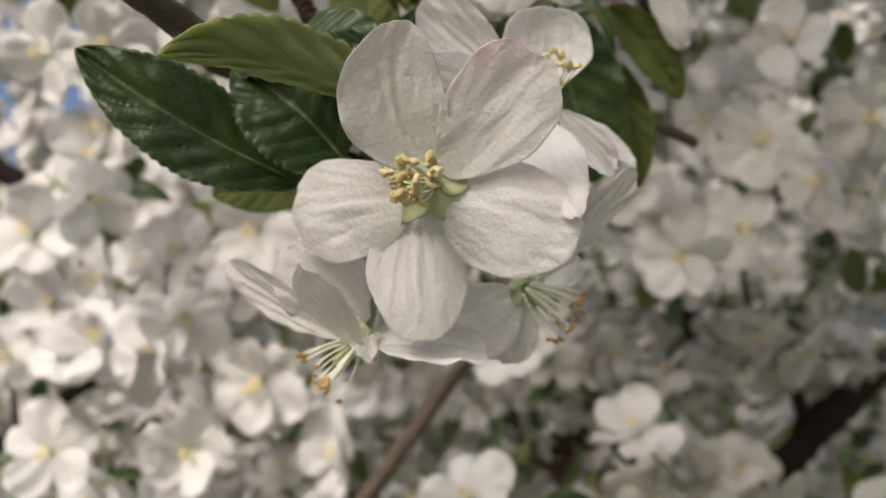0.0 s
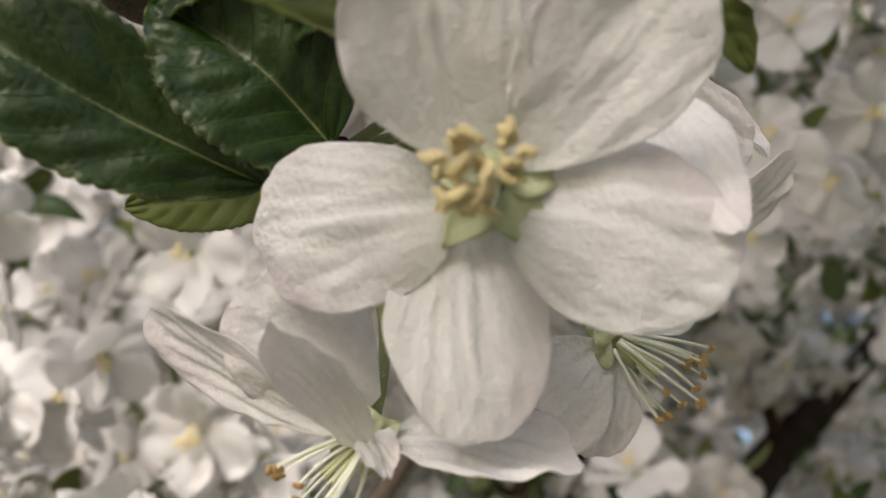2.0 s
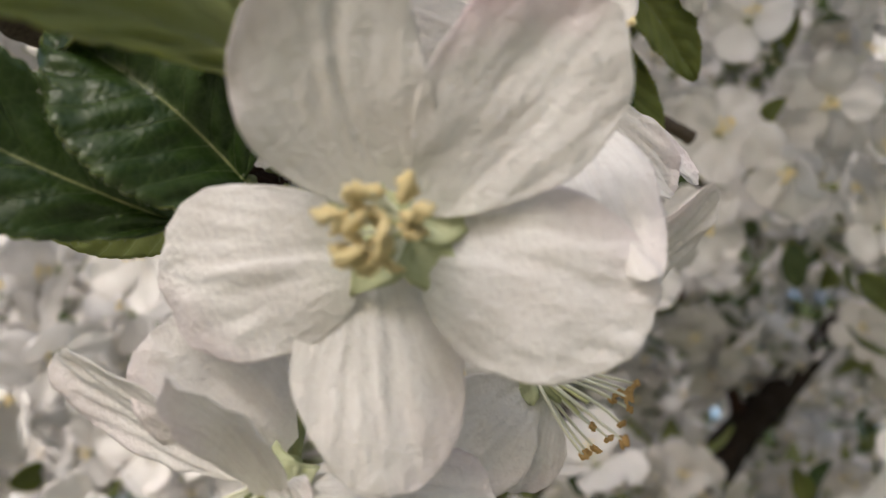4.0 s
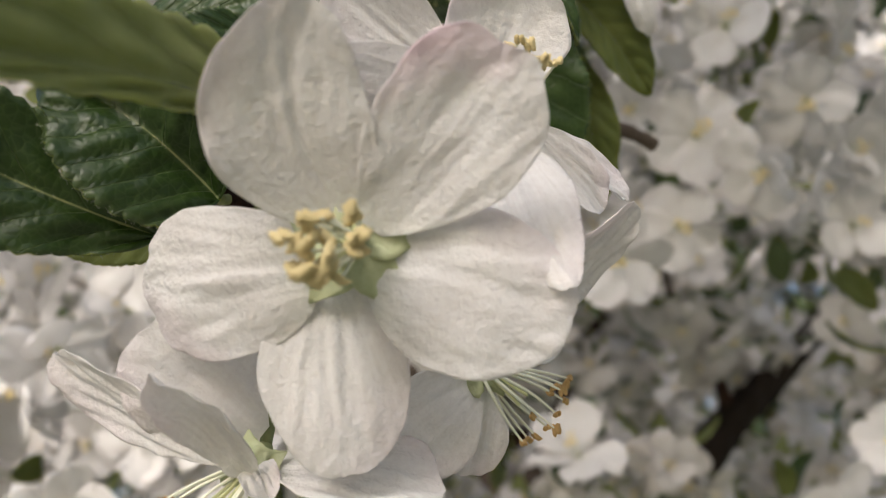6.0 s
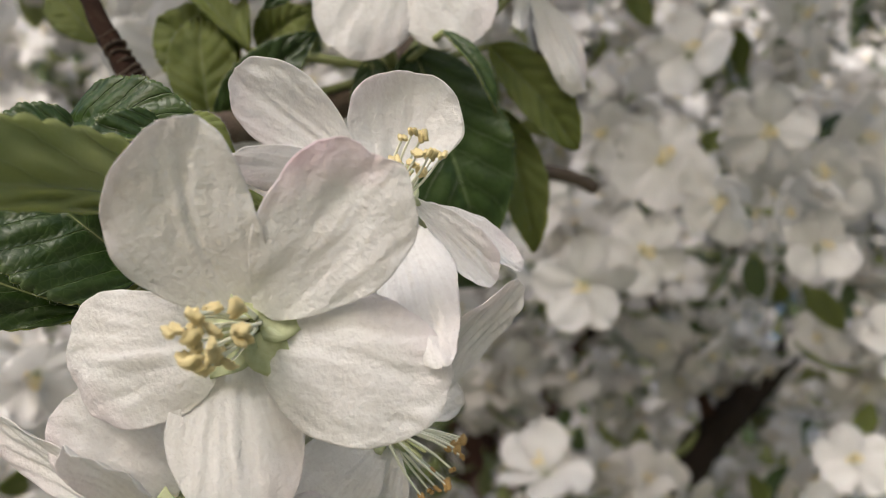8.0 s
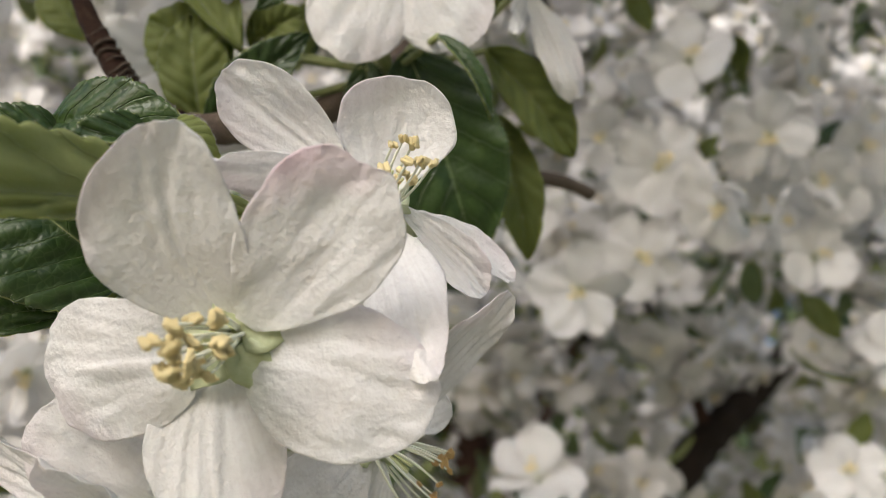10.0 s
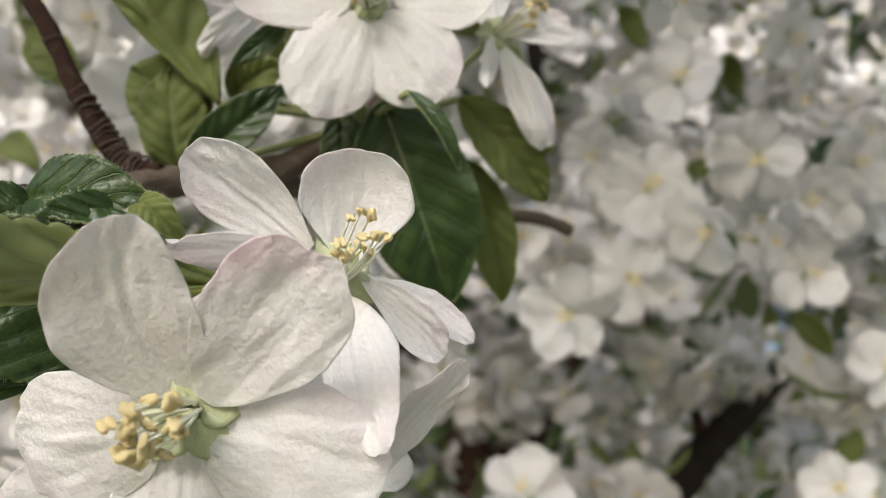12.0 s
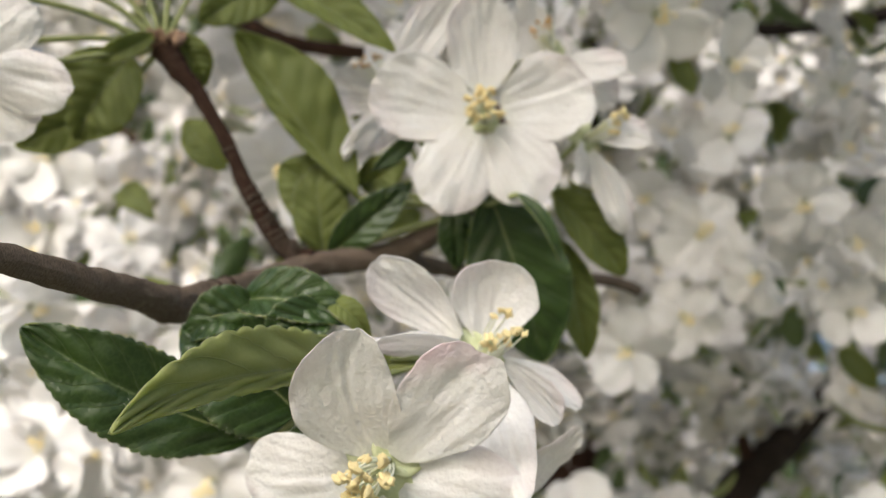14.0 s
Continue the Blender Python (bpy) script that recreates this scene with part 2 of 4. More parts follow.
def sheet(name, grid, uv, thick, mats, flip=False):
    """A thin solid sheet from a grid of points: upper face, under face and rim, in metres."""
    nu, nv, _ = grid.shape
    du, dv = np.gradient(grid, axis=0), np.gradient(grid, axis=1)
    nrm = np.cross(dv, du)
    nrm /= np.linalg.norm(nrm, axis=2, keepdims=True) + 1e-12
    nrm[-1], nrm[0] = nrm[-2], nrm[1]
    up, low = grid + nrm * thick / 2, grid - nrm * thick / 2
    verts = np.concatenate([up.reshape(-1, 3), low.reshape(-1, 3)]) * MM
    q = lambda i, j: i * nv + j  # noqa: E731
    k = nu * nv
    faces = [(q(i, j), q(i, j + 1), q(i + 1, j + 1), q(i + 1, j)) for i in range(nu - 1) for j in range(nv - 1)]
    count = len(faces)
    faces += [(d + k, c + k, b + k, a + k) for a, b, c, d in faces]
    border = [q(i, 0) for i in range(nu)] + [q(nu - 1, j) for j in range(1, nv)] + [q(i, nv - 1) for i in range(nu - 2, -1, -1)] + [q(0, j) for j in range(nv - 2, 0, -1)]
    faces += [(b, b + k, a + k, a) for a, b in zip(border, border[1:] + border[:1])]
    one, two = (1, 0) if flip else (0, 1)
    index = ([one] * count + [two] * count + [1] * len(border)) if len(mats) > 1 else [0] * len(faces)
    uvs = uv.reshape(-1, 2)
    return mesh_of(name, verts, faces, mats, np.concatenate([uvs, uvs]), index)


def petal_grid(base, tip, width, roll, bend, cup, um, seed, nu=22, nv=15, wave=0.5, claw=0.15, broad=1.15, blunt=2.3, bow=0.0, relief=0.6):
    length, ax, side, nrm = axes_of(base, tip, roll)
    g = np.random.default_rng(seed + 900)
    creases = [(g.uniform(-0.8, 0.8), g.uniform(0.05, 0.13), g.uniform(0.05, 0.2) * g.choice((-1, 1)), g.uniform(0.35, 0.85)) for _ in range(8)]
    u = (1 - np.cos(np.linspace(0, math.pi, nu))) / 2
    v = np.linspace(-1, 1, nv)
    rise = claw + (1 - claw) * np.sin(np.clip(u / um, 0, 1) * math.pi / 2) ** broad
    fall = np.sqrt(np.clip(1 - (np.clip(u - um, 0, 1) / (1 - um)) ** blunt, 0.0006, 1))
    prof = rise * fall
    grid, uv = np.zeros((nu, nv, 3)), np.zeros((nu, nv, 2))
    for i in range(nu):
        for j in range(nv):
            a, b = u[i], v[j]
            w = b * prof[i]
            edge = 1 + 0.08 * smooth_noise((a * 3.5, b * 0.8), seed) + 0.014 * smooth_noise((a * 13, b * 0.8), seed)
            far = length * (a + (0.045 * smooth_noise((w * 2.2, 0.3), seed + 50) + 0.012 * smooth_noise((w * 8, 0.7), seed + 51)) * a ** 4)
            lift = bend * 4 * a * (1 - a) + cup * w * b
            lift += wave * (smooth_noise((a * 3.1, w * 1.7), seed + 20) * (0.4 + 1.0 * a) + 0.45 * smooth_noise((a * 8, w * 5), seed + 5) * a)
            lift += wave * (0.6 * smooth_noise((a * 1.6, w * 4.2 / (0.4 + 0.6 * a)), seed + 31) * math.sin(math.pi * min(1, a * 0.8)) + 0.9 * smooth_noise((a * 7, w * 4), seed + 33) * max(abs(b), a) ** 6)
            lift += 0.22 * wave * math.sin(5.5 * w + seed) * math.sin(math.pi * a)
            # a raised rib between two furrows, and creases that fan out from the claw
            lift += (0.55 * math.exp(-(w / 0.09) ** 2) - 0.55 * math.exp(-(w / 0.26) ** 2)) * math.sin(math.pi * min(1, a * 1.15)) * relief
            fan = w / (0.3 + 0.7 * a)
            for w0, wid, deep, a0 in creases:
                lift += deep * relief * math.exp(-((fan - w0 - 0.10 * math.sin(5 * a + 9 * w0)) / wid) ** 2 - ((a - a0) / 0.30) ** 2)
            lift += 0.10 * relief * smooth_noise((a * 17, w * 13), seed + 60) * min(1, 2.5 * a)
            grid[i, j] = np.asarray(base, float) + ax * far + side * (prof[i] * width / 2 * b * edge + bow * 4 * a * (1 - a)) + nrm * lift
            uv[i, j] = a, w
    return grid, uv


def leaf_grid(base, tip, width, roll, bend, fold, teeth, droop, seed, nu=121, nv=19, skew=1.0, hook=0.0, late=0.9, notch=1.0, bow=0.0):
    length, ax, side, nrm = axes_of(base, tip, roll)
    u, v = np.linspace(0, 1, nu), np.linspace(-1, 1, nv)
    v = np.sign(v) * np.abs(v) ** 0.9
    grid, uv = np.zeros((nu, nv, 3)), np.zeros((nu, nv, 2))
    tilt = math.radians(fold)
    for i, a in enumerate(u):
        prof = max(0.012, math.sin(math.pi * a ** late) ** 0.6) * (1 - 0.18 * max(0, a - 0.72) / 0.28)
        saw = (a * teeth) % 1.0
        for j, b in enumerate(v):
            edge = 1 + 0.07 * smooth_noise((a * 3, b), seed)
            if abs(b) > 0.999 and 0.04 < a < 0.97:
                edge += notch * (0.085 * (math.sin(math.pi * saw) ** 0.6) * (0.55 + 0.45 * saw) - 0.045) * (0.8 + 0.4 * smooth_noise((math.floor(a * teeth) * 0.7, b * 3), seed + 8)) * min(1, prof * 2)
            half = prof * width / 2 * edge * abs(b) * (skew if b < 0 else 1.0)
            run = a * 7.0 - abs(b) * 1.7
            quilt = 0.85 * abs(math.sin(math.pi * (run + 0.5))) ** 0.7 * min(1, abs(b) * 4) * (1 - 0.4 * abs(b)) * min(1, width / 14)
            lift = bend * 4 * a * (1 - a) + droop * a ** 3 + half * math.sin(tilt) + quilt - 0.25 * math.exp(-(b / 0.07) ** 2)
            lift += 0.07 * width * (smooth_noise((a * 3.3, b * 1.1), seed + 3) + 0.8 * smooth_noise((a * 8, b * 2.2), seed + 9) * abs(b) + 0.04 * smooth_noise((a * 24, b * 7), seed + 2))
            grid[i, j] = np.asarray(base, float) + ax * (length * a) + side * (math.copysign(half, b) * math.cos(tilt) + hook * a ** 5 + bow * 4 * a * (1 - a)) + nrm * lift
            uv[i, j] = a, b
    return grid, uv


def tube(name, points, radii, mats, sides=10, steps=6, rough=0.0, seed=1, rings=0.0):
    """A round stem along a smooth line through the points; radii in millimetres at each of them."""
    p = np.asarray(points, float)
    r = np.interp(np.linspace(0, 1, (len(p) - 1) * steps + 1), np.linspace(0, 1, len(radii)), radii)
    line = []
    for i in range(len(p) - 1):
        a, b, c, d = p[max(i - 1, 0)], p[i], p[i + 1], p[min(i + 2, len(p) - 1)]
        for s in np.arange(steps) / steps:
            line.append(0.5 * (2 * b + (c - a) * s + (2 * a - 5 * b + 4 * c - d) * s * s + (3 * b - a - 3 * c + d) * s ** 3))
    line = np.array(line + [p[-1]])
    tan = np.gradient(line, axis=0)
    verts, uv, far = [], [], 0.0
    ref = np.array((0.3, 0.5, 0.8))
    for i, (c, t) in enumerate(zip(line, tan)):
        t = unit(t)
        x = unit(np.cross(t, ref))
        y = np.cross(t, x)
        far += np.linalg.norm(line[i] - line[i - 1]) if i else 0
        for k in range(sides + 1):
            g = 2 * math.pi * k / sides
            w = 1 + rough * smooth_noise((math.cos(g) * 1.5, math.sin(g) * 1.5, far * 0.35), seed) + rings * smooth_noise((0.1, 0.2, far * 1.3), seed + 4)
            verts.append(c + (x * math.cos(g) + y * math.sin(g)) * r[i] * w)
            uv.append((k / sides, far * 0.05))
    n = sides + 1
    faces = [(i * n + k, i * n + k + 1, (i + 1) * n + k + 1, (i + 1) * n + k) for i in range(len(line) - 1) for k in range(sides)]
    faces += [tuple(range(sides - 1, -1, -1)), tuple((len(line) - 1) * n + k for k in range(sides))]
    return mesh_of(name, np.array(verts) * MM, faces, mats, uv)


def anther_mesh(name, mat, seed):
    """Two split, curling lobes side by side with a furrow between, 1 unit long."""
    verts, faces = [], []
    g = np.random.default_rng(seed)
    for s in (-1, 1):
        first = len(verts)
        curl, turn_ = g.uniform(0.05, 0.25), g.uniform(-0.4, 0.4)
        for i in range(10):
            a = math.pi * i / 9
            for k in range(10):
                w = 2 * math.pi * k / 10
                pinch = 1 - 0.42 * math.exp(-((w - math.pi / 2) / 0.55) ** 2)
                q = np.array((math.sin(a) ** 0.7 * math.cos(w) * 0.23, math.sin(a) ** 0.7 * math.sin(w) * 0.29 * pinch, -math.cos(a) * 0.5))
                q *= 1 + 0.35 * smooth_noise(q * 5, seed * 3 + s)
                z = q[2]
                verts.append(q + np.array((s * (0.19 + 0.10 * z * z) + turn_ * z * 0.3, curl * 1.4 * z * z, 0)))
        faces += [(first + i * 10 + k, first + i * 10 + (k + 1) % 10, first + (i + 1) * 10 + (k + 1) % 10, first + (i + 1) * 10 + k) for i in range(9) for k in range(10)]
    return mesh_of(name, np.array(verts), faces, [mat])


ANTHERS = {m: [anther_mesh("anther", m, k) for k in range(6)] for m in (ANTHER, ANTHER_OLD)}


def hairs(name, line, spread, length, count, seed):
    """Fine straight hairs that stand off a line of points."""
    g = np.random.default_rng(seed)
    line = np.asarray(line, float)
    verts, faces = [], []
    for _ in range(count):
        s = g.uniform(0, len(line) - 1.001)
        i = int(s)
        c = line[i] + (line[i + 1] - line[i]) * (s - i)
        d = unit(g.normal(size=3))
        w = unit(np.cross(d, g.normal(size=3))) * 0.028
        o = c + d * spread
        e = o + d * length * g.uniform(0.5, 1.0) + g.normal(size=3) * 0.15 * length
        k = len(verts)
        w2 = np.cross(unit(d), w)
        verts += [o + w, o - w * 0.5 + w2 * 0.87, o - w * 0.5 - w2 * 0.87, e]
        faces += [(k, k + 1, k + 3), (k + 1, k + 2, k + 3), (k + 2, k, k + 3)]
    return mesh_of(name, np.array(verts) * MM, faces, [FUZZ])


def blossom(label, centre, anthers, petals, turn, stalk, count=15, old=False, spread=3.2, pink=(), seed=1, nu=38, nv=35, group="apple blossoms of the near clusters", sep_len=4.6, asize=1.6, ruffle=0.5):
    """A five-petalled apple blossom. anthers: middle of the anther tuft; turn: angle of the first sepal; stalk: points back to the twig."""
    g = np.random.default_rng(seed)
    c = np.asarray(centre, float)
    top = root("apple_blossom", centre, label, "flower", group)
    for k, (bx, by, bz, tx, ty, tz, w, roll, bend, cup, um, broad, blunt, bow) in enumerate(petals):
        grid, uv = petal_grid(np.array((bx, by, bz)) - c, np.array((tx, ty, tz)) - c, w, roll, bend, cup, um, seed * 10 + k, nu, nv, ruffle, 0.15, broad, blunt, bow)
        part("petal", sheet("petal", grid, uv, 0.1, [PETAL_PINK if k in pink else PETAL]), top, "white petal with a pink flushed rim" if k in pink else "")
    ax = unit(np.asarray(anthers, float) - c)
    reach = np.linalg.norm(np.asarray(anthers, float) - c)
    fx = unit(np.cross(ax, (0.2, 0.1, 1.0)))
    fy = np.cross(ax, fx)
    # sepals lie behind the petals, in the flower's plane, which faces the viewer more than the stamens do
    face = unit(ax * 0.35 + np.array((0, -0.8, 0)))
    sx = unit(np.cross(face, (0, 0, 1.0)))
    sz = np.cross(sx, face)
    for k in range(5):
        a = math.radians(turn - 72 * k)
        d = -sx * math.cos(a) * np.sign(sx[0]) * -1 + sz * math.sin(a) * np.sign(sz[2])
        b = face * 0.2 + d * 0.9
        e = -face * 1.0 + d * sep_len
        grid, uv = petal_grid(b, e, 4.6, 0, 0.5, 0.4, 0.36, seed * 7 + k, 12, 7, 0.25, 0.7, 0.9, 1.5)
        grid[-4:] += np.linspace(0, 1, 4)[:, None, None] ** 2 * (d * 1.2 - face * 0.4)
        part("sepal", sheet("sepal", grid, uv, 0.3, [SEPAL]), top)
    back = c * 0 - face * 2.5
    part("receptacle", tube("receptacle", [back - face * 2.6, back - face * 0.6, -face * 0.5, face * 0.1], [0.8, 1.5, 1.9, 0.9], [STALK], 10, 3), top, "pale green downy flower base")
    line = [back - face * 2.0] + [np.asarray(q, float) - c for q in stalk]
    stem = part("pedicel", tube("pedicel", line, [0.75, 0.6, 0.7], [STALK], 8, 6), top, "thin downy green flower stalk")
    part("fuzz", hairs("fuzz", line, 0.55, 0.9, 170, seed), stem, "short pale hairs")
    for k in range(count):
        a, q = g.uniform(0, 2 * math.pi), math.sqrt((k + 0.5) / count)
        tipp = ax * reach * (g.uniform(0.86, 1.14) if old else g.uniform(0.62, 1.12)) + (fx * math.cos(a) + fy * math.sin(a)) * spread * q
        foot = (fx * math.cos(a) + fy * math.sin(a)) * 1.3 * q + face * 0.2
        mid = foot * 0.5 + tipp * 0.5 + (fx * math.cos(a) + fy * math.sin(a)) * 0.5 + ax * 0.6
        fil = part("stamen", tube("filament", [foot, mid, tipp], [0.24, 0.17, 0.12], [FILAMENT], 6, 4), top)
        turned = Euler((g.uniform(0.2, 1.5), g.uniform(-0.6, 0.6), g.uniform(0, 6.28))).to_matrix().to_4x4()
        size = (asize * g.uniform(0.85, 1.15)) * (0.62 if old else 1.0)
        part("anther", ANTHERS[ANTHER_OLD if old else ANTHER][k % 6], fil, "", Matrix.Translation(Vector(tipp) * MM) @ turned @ Matrix.Scale(size * MM, 4))
    for k in range(5):
        a = math.radians(72 * k + 20)
        d = fx * math.cos(a) + fy * math.sin(a)
        part("style", tube("style", [d * 0.3, d * 0.5 + ax * reach * 0.35, d * 0.8 + ax * reach * 0.62], [0.22, 0.16, 0.2], [STYLE], 6, 3), top)
    return top


def leaf(label, base, tip, width, roll, bend, fold, under, teeth, droop, seed, stalk=None, group="leaves of the near clusters", nu=121, nv=19, skew=1.0, hook=0.0, late=0.9, notch=1.0, lower=None, bow=0.0):
    b = np.asarray(base, float)
    top = root("leaf", base, label, "leaf", group)
    grid, uv = leaf_grid(b * 0, np.asarray(tip, float) - b, width, roll, bend, fold, teeth, droop, seed, nu, nv, skew, hook, late, notch, bow)
    blade = part("blade", sheet("blade", grid, uv, 0.28, [LEAF_TOP, lower or LEAF_UNDER], bool(under)), top)
    rim = [grid[i, 0] for i in range(0, nu, 2)]
    part("fuzz", hairs("fuzz", rim, 0.05, 0.55, 160, seed), blade, "fine pale hairs along the margin")
    part("fuzz", hairs("fuzz", [grid[i, nv - 1] for i in range(0, nu, 2)], 0.05, 0.55, 160, seed + 1), blade, "fine pale hairs along the margin")
    keel = [grid[i, nv // 2] + 0 for i in range(0, nu, 4)]
    part("midrib", tube("midrib", keel, [0.34, 0.18, 0.05], [STALK], 6, 2), top)
    if width > 9:
        part("fuzz", hairs("fuzz", keel, 0.12, 0.75, 240, seed + 2), blade, "pale down along the midrib")
    if stalk is not None:
        part("leaf_stalk", tube("leaf_stalk", [b * 0] + [np.asarray(q, float) - b for q in stalk], [0.6, 0.75], [STALK], 8, 6), top)
    return top


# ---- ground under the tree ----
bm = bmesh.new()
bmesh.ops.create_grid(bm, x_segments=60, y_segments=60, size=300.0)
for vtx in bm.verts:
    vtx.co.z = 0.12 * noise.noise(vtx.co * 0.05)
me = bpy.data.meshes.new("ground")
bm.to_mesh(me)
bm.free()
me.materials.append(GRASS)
tagged(new("ground", me), "unseen orchard grass, coloured pale to bounce light upward", "ground", kind="structure")

# ---- the near branch ----
def branch(label, pieces):
    top = root("branch", pieces[0][1][0], label, "branch")
    o = np.asarray(pieces[0][1][0], float)
    for name, points, radii, mat, lab, rough, rings in pieces:
        part(name, tube(name, np.asarray(points, float) - o, radii, [mat], 20, 14, rough, len(points), rings), top, lab)
    return top


LIMB_R = [1.7, 1.95, 2.25, 2.55, 3.1, 2.4, 2.4, 2.7, 2.6, 2.6, 2.6, 2.6]
SPUR_R = [2.5, 2.1, 1.9, 1.55, 1.5, 1.7, 2.4, 3.0]
near_branch = branch("brown apple branch with ringed bark and a side spur", [
    ("limb", [(-53.1, 88.0, 45.1), (-48.2, 98.0, 41.5), (-41.7, 110.0, 37.8), (-37.9, 120.0, 35.5), (-34.8, 128.0, 33.3), (-31.3, 138.0, 34.7), (-24.8, 150.0, 36.4), (-14.9, 161.0, 39.4), (-0.7, 168.0, 41.1), (12.2, 174.0, 47.0), (22.4, 182.0, 57.4), (29.3, 200.0, 78.4)], LIMB_R, BARK, "smooth brown bark", 0.18, 0.05),
    ("spur", [(-15.8, 161.0, 40.2), (-22.0, 162.0, 43.5), (-29.1, 163.0, 55.0), (-33.7, 163.0, 65.8), (-39.4, 163.0, 75.9), (-43.1, 163.0, 80.7), (-46.3, 163.0, 85.5)], SPUR_R, BARK_RED, "dark red-brown ringed shoot", 0.2, 0.12),
    ("side_twig", [(1.8, 172.0, 40.7), (18.7, 190.0, 36.9), (55.9, 200.0, 33.8), (68.1, 205.0, 30.3)], [2.4, 1.8, 1.6, 1.5], BARK, "", 0.2, 0.1),
    ("cluster_twig", [(-35.7, 138.0, 33.4), (-27.2, 136.0, 25.9), (-20.6, 132.0, 20.3), (-14.7, 127.0, 16.3), (-11.3, 126.0, 14.8)], [1.8, 1.6, 1.5, 1.7, 1.4], BARK_RED, "short flowering spur", 0.25, 0.25)])
def scars(top, points, radii, name, mat, spots):
    """Thin ridges that ring a shoot where old bud scales sat; spots: shares of the line."""
    p = np.asarray(points, float) - np.asarray((-53.1, 88.0, 45.1), float)
    cum = np.r_[0, np.cumsum(np.linalg.norm(np.diff(p, axis=0), axis=1))]
    for k, s in enumerate(spots):
        at_ = np.array([np.interp(s * cum[-1], cum, p[:, a]) for a in range(3)])
        on = np.array([np.interp(min(s + 0.02, 1) * cum[-1], cum, p[:, a]) for a in range(3)])
        t = unit(on - at_ + 1e-6)
        x = unit(np.cross(t, (0.3, 0.5, 0.8)))
        y = np.cross(t, x)
        index = np.interp(s * cum[-1], cum, np.arange(len(cum))) / (len(cum) - 1)
        radius = np.interp(index, np.linspace(0, 1, len(radii)), radii) * 1.0
        ring = [at_ + (x * math.cos(g) + y * math.sin(g)) * radius * (1 + 0.05 * math.sin(3 * g + k)) + t * 0.3 * math.sin(g * (1 + k % 2) + k * 1.7) for g in np.linspace(0, 2 * math.pi, 15)]
        part(name, tube(name, ring, [0.2 + 0.06 * (k % 3)], [mat if k % 3 else BARK], 5, 2), top)


scars(near_branch, [(-15.8, 161.0, 40.2), (-22.0, 162.0, 43.5), (-29.1, 163.0, 55.0), (-33.7, 163.0, 65.8), (-39.4, 163.0, 75.9), (-43.1, 163.0, 80.7), (-46.3, 163.0, 85.5)], SPUR_R, "bark_ring", BARK, (0.05, 0.065, 0.085, 0.10, 0.113, 0.13, 0.15, 0.165, 0.185, 0.21, 0.225, 0.25, 0.285, 0.31, 0.335, 0.38, 0.55))
scars(near_branch, [(-53.1, 88.0, 45.1), (-48.2, 98.0, 41.5), (-41.7, 110.0, 37.8), (-37.9, 120.0, 35.5), (-34.8, 128.0, 33.3), (-31.3, 138.0, 34.7), (-24.8, 150.0, 36.4), (-14.9, 161.0, 39.4), (-0.7, 168.0, 41.1), (12.2, 174.0, 47.0), (22.4, 182.0, 57.4), (29.3, 200.0, 78.4)], LIMB_R, "bark_ring", BARK_RED, (0.335, 0.352, 0.372, 0.27))
branch("thin blurred twig behind the blossoms", [("limb", [(-65.9, 320.0, 143.1), (-43.1, 320.0, 131.0), (-15.5, 325.0, 127.7), (18.3, 330.0, 127.1)], [2.8, 3.2, 3.0, 2.8], BARK_RED, "", 0.2, 0.1)])
branch("thin brown twig hanging below the blossoms", [("limb", [(-30.3, 300.0, -95.3), (-10.2, 290.0, -66.8), (4.5, 280.0, -44.1), (16.3, 270.0, -28.7)], [3.1, 3.0, 2.7, 2.3], BARK, "", 0.15, 0.1)])

# ---- near blossoms ----
NODE = (-13.8, 128.0, 16.4)
blossom("open white apple blossom with pink-edged petals and yellow anthers", (-0.3, 109.0, 10.7), (-2.9, 99.6, 10.3), [
    (-1.4, 109.0, 12.5, -5.7, 100.5, 31.3, 14.5, 4, 0.2, 0.9, 0.48, 0.62, 2.3, -2.4),
    (1.1, 108.0, 12.1, 14.2, 102.0, 27.3, 15.1, -8, 0.2, 0.8, 0.58, 0.9, 2.6, 0.2),
    (1.2, 109.0, 8.9, 19.8, 107.4, 2.8, 16.4, 0, 0.8, -1.0, 0.48, 0.5, 2.3, 0.2),
    (-3.1, 112.0, 7.3, -2.0, 111.0, -11.9, 14.4, 0, 0.6, -0.8, 0.40, 0.3, 2.3, 0.0),
    (-4.5, 110.5, 8.3, -22.0, 118.3, 6.7, 15.4, 0, 2.2, -1.2, 0.50, 0.4, 2.3, 0.0),
], 85, [(-8, 122, 14), NODE], 24, False, 3.9, (1,), 1, 60, 57, asize=1.8, sep_len=6.0)
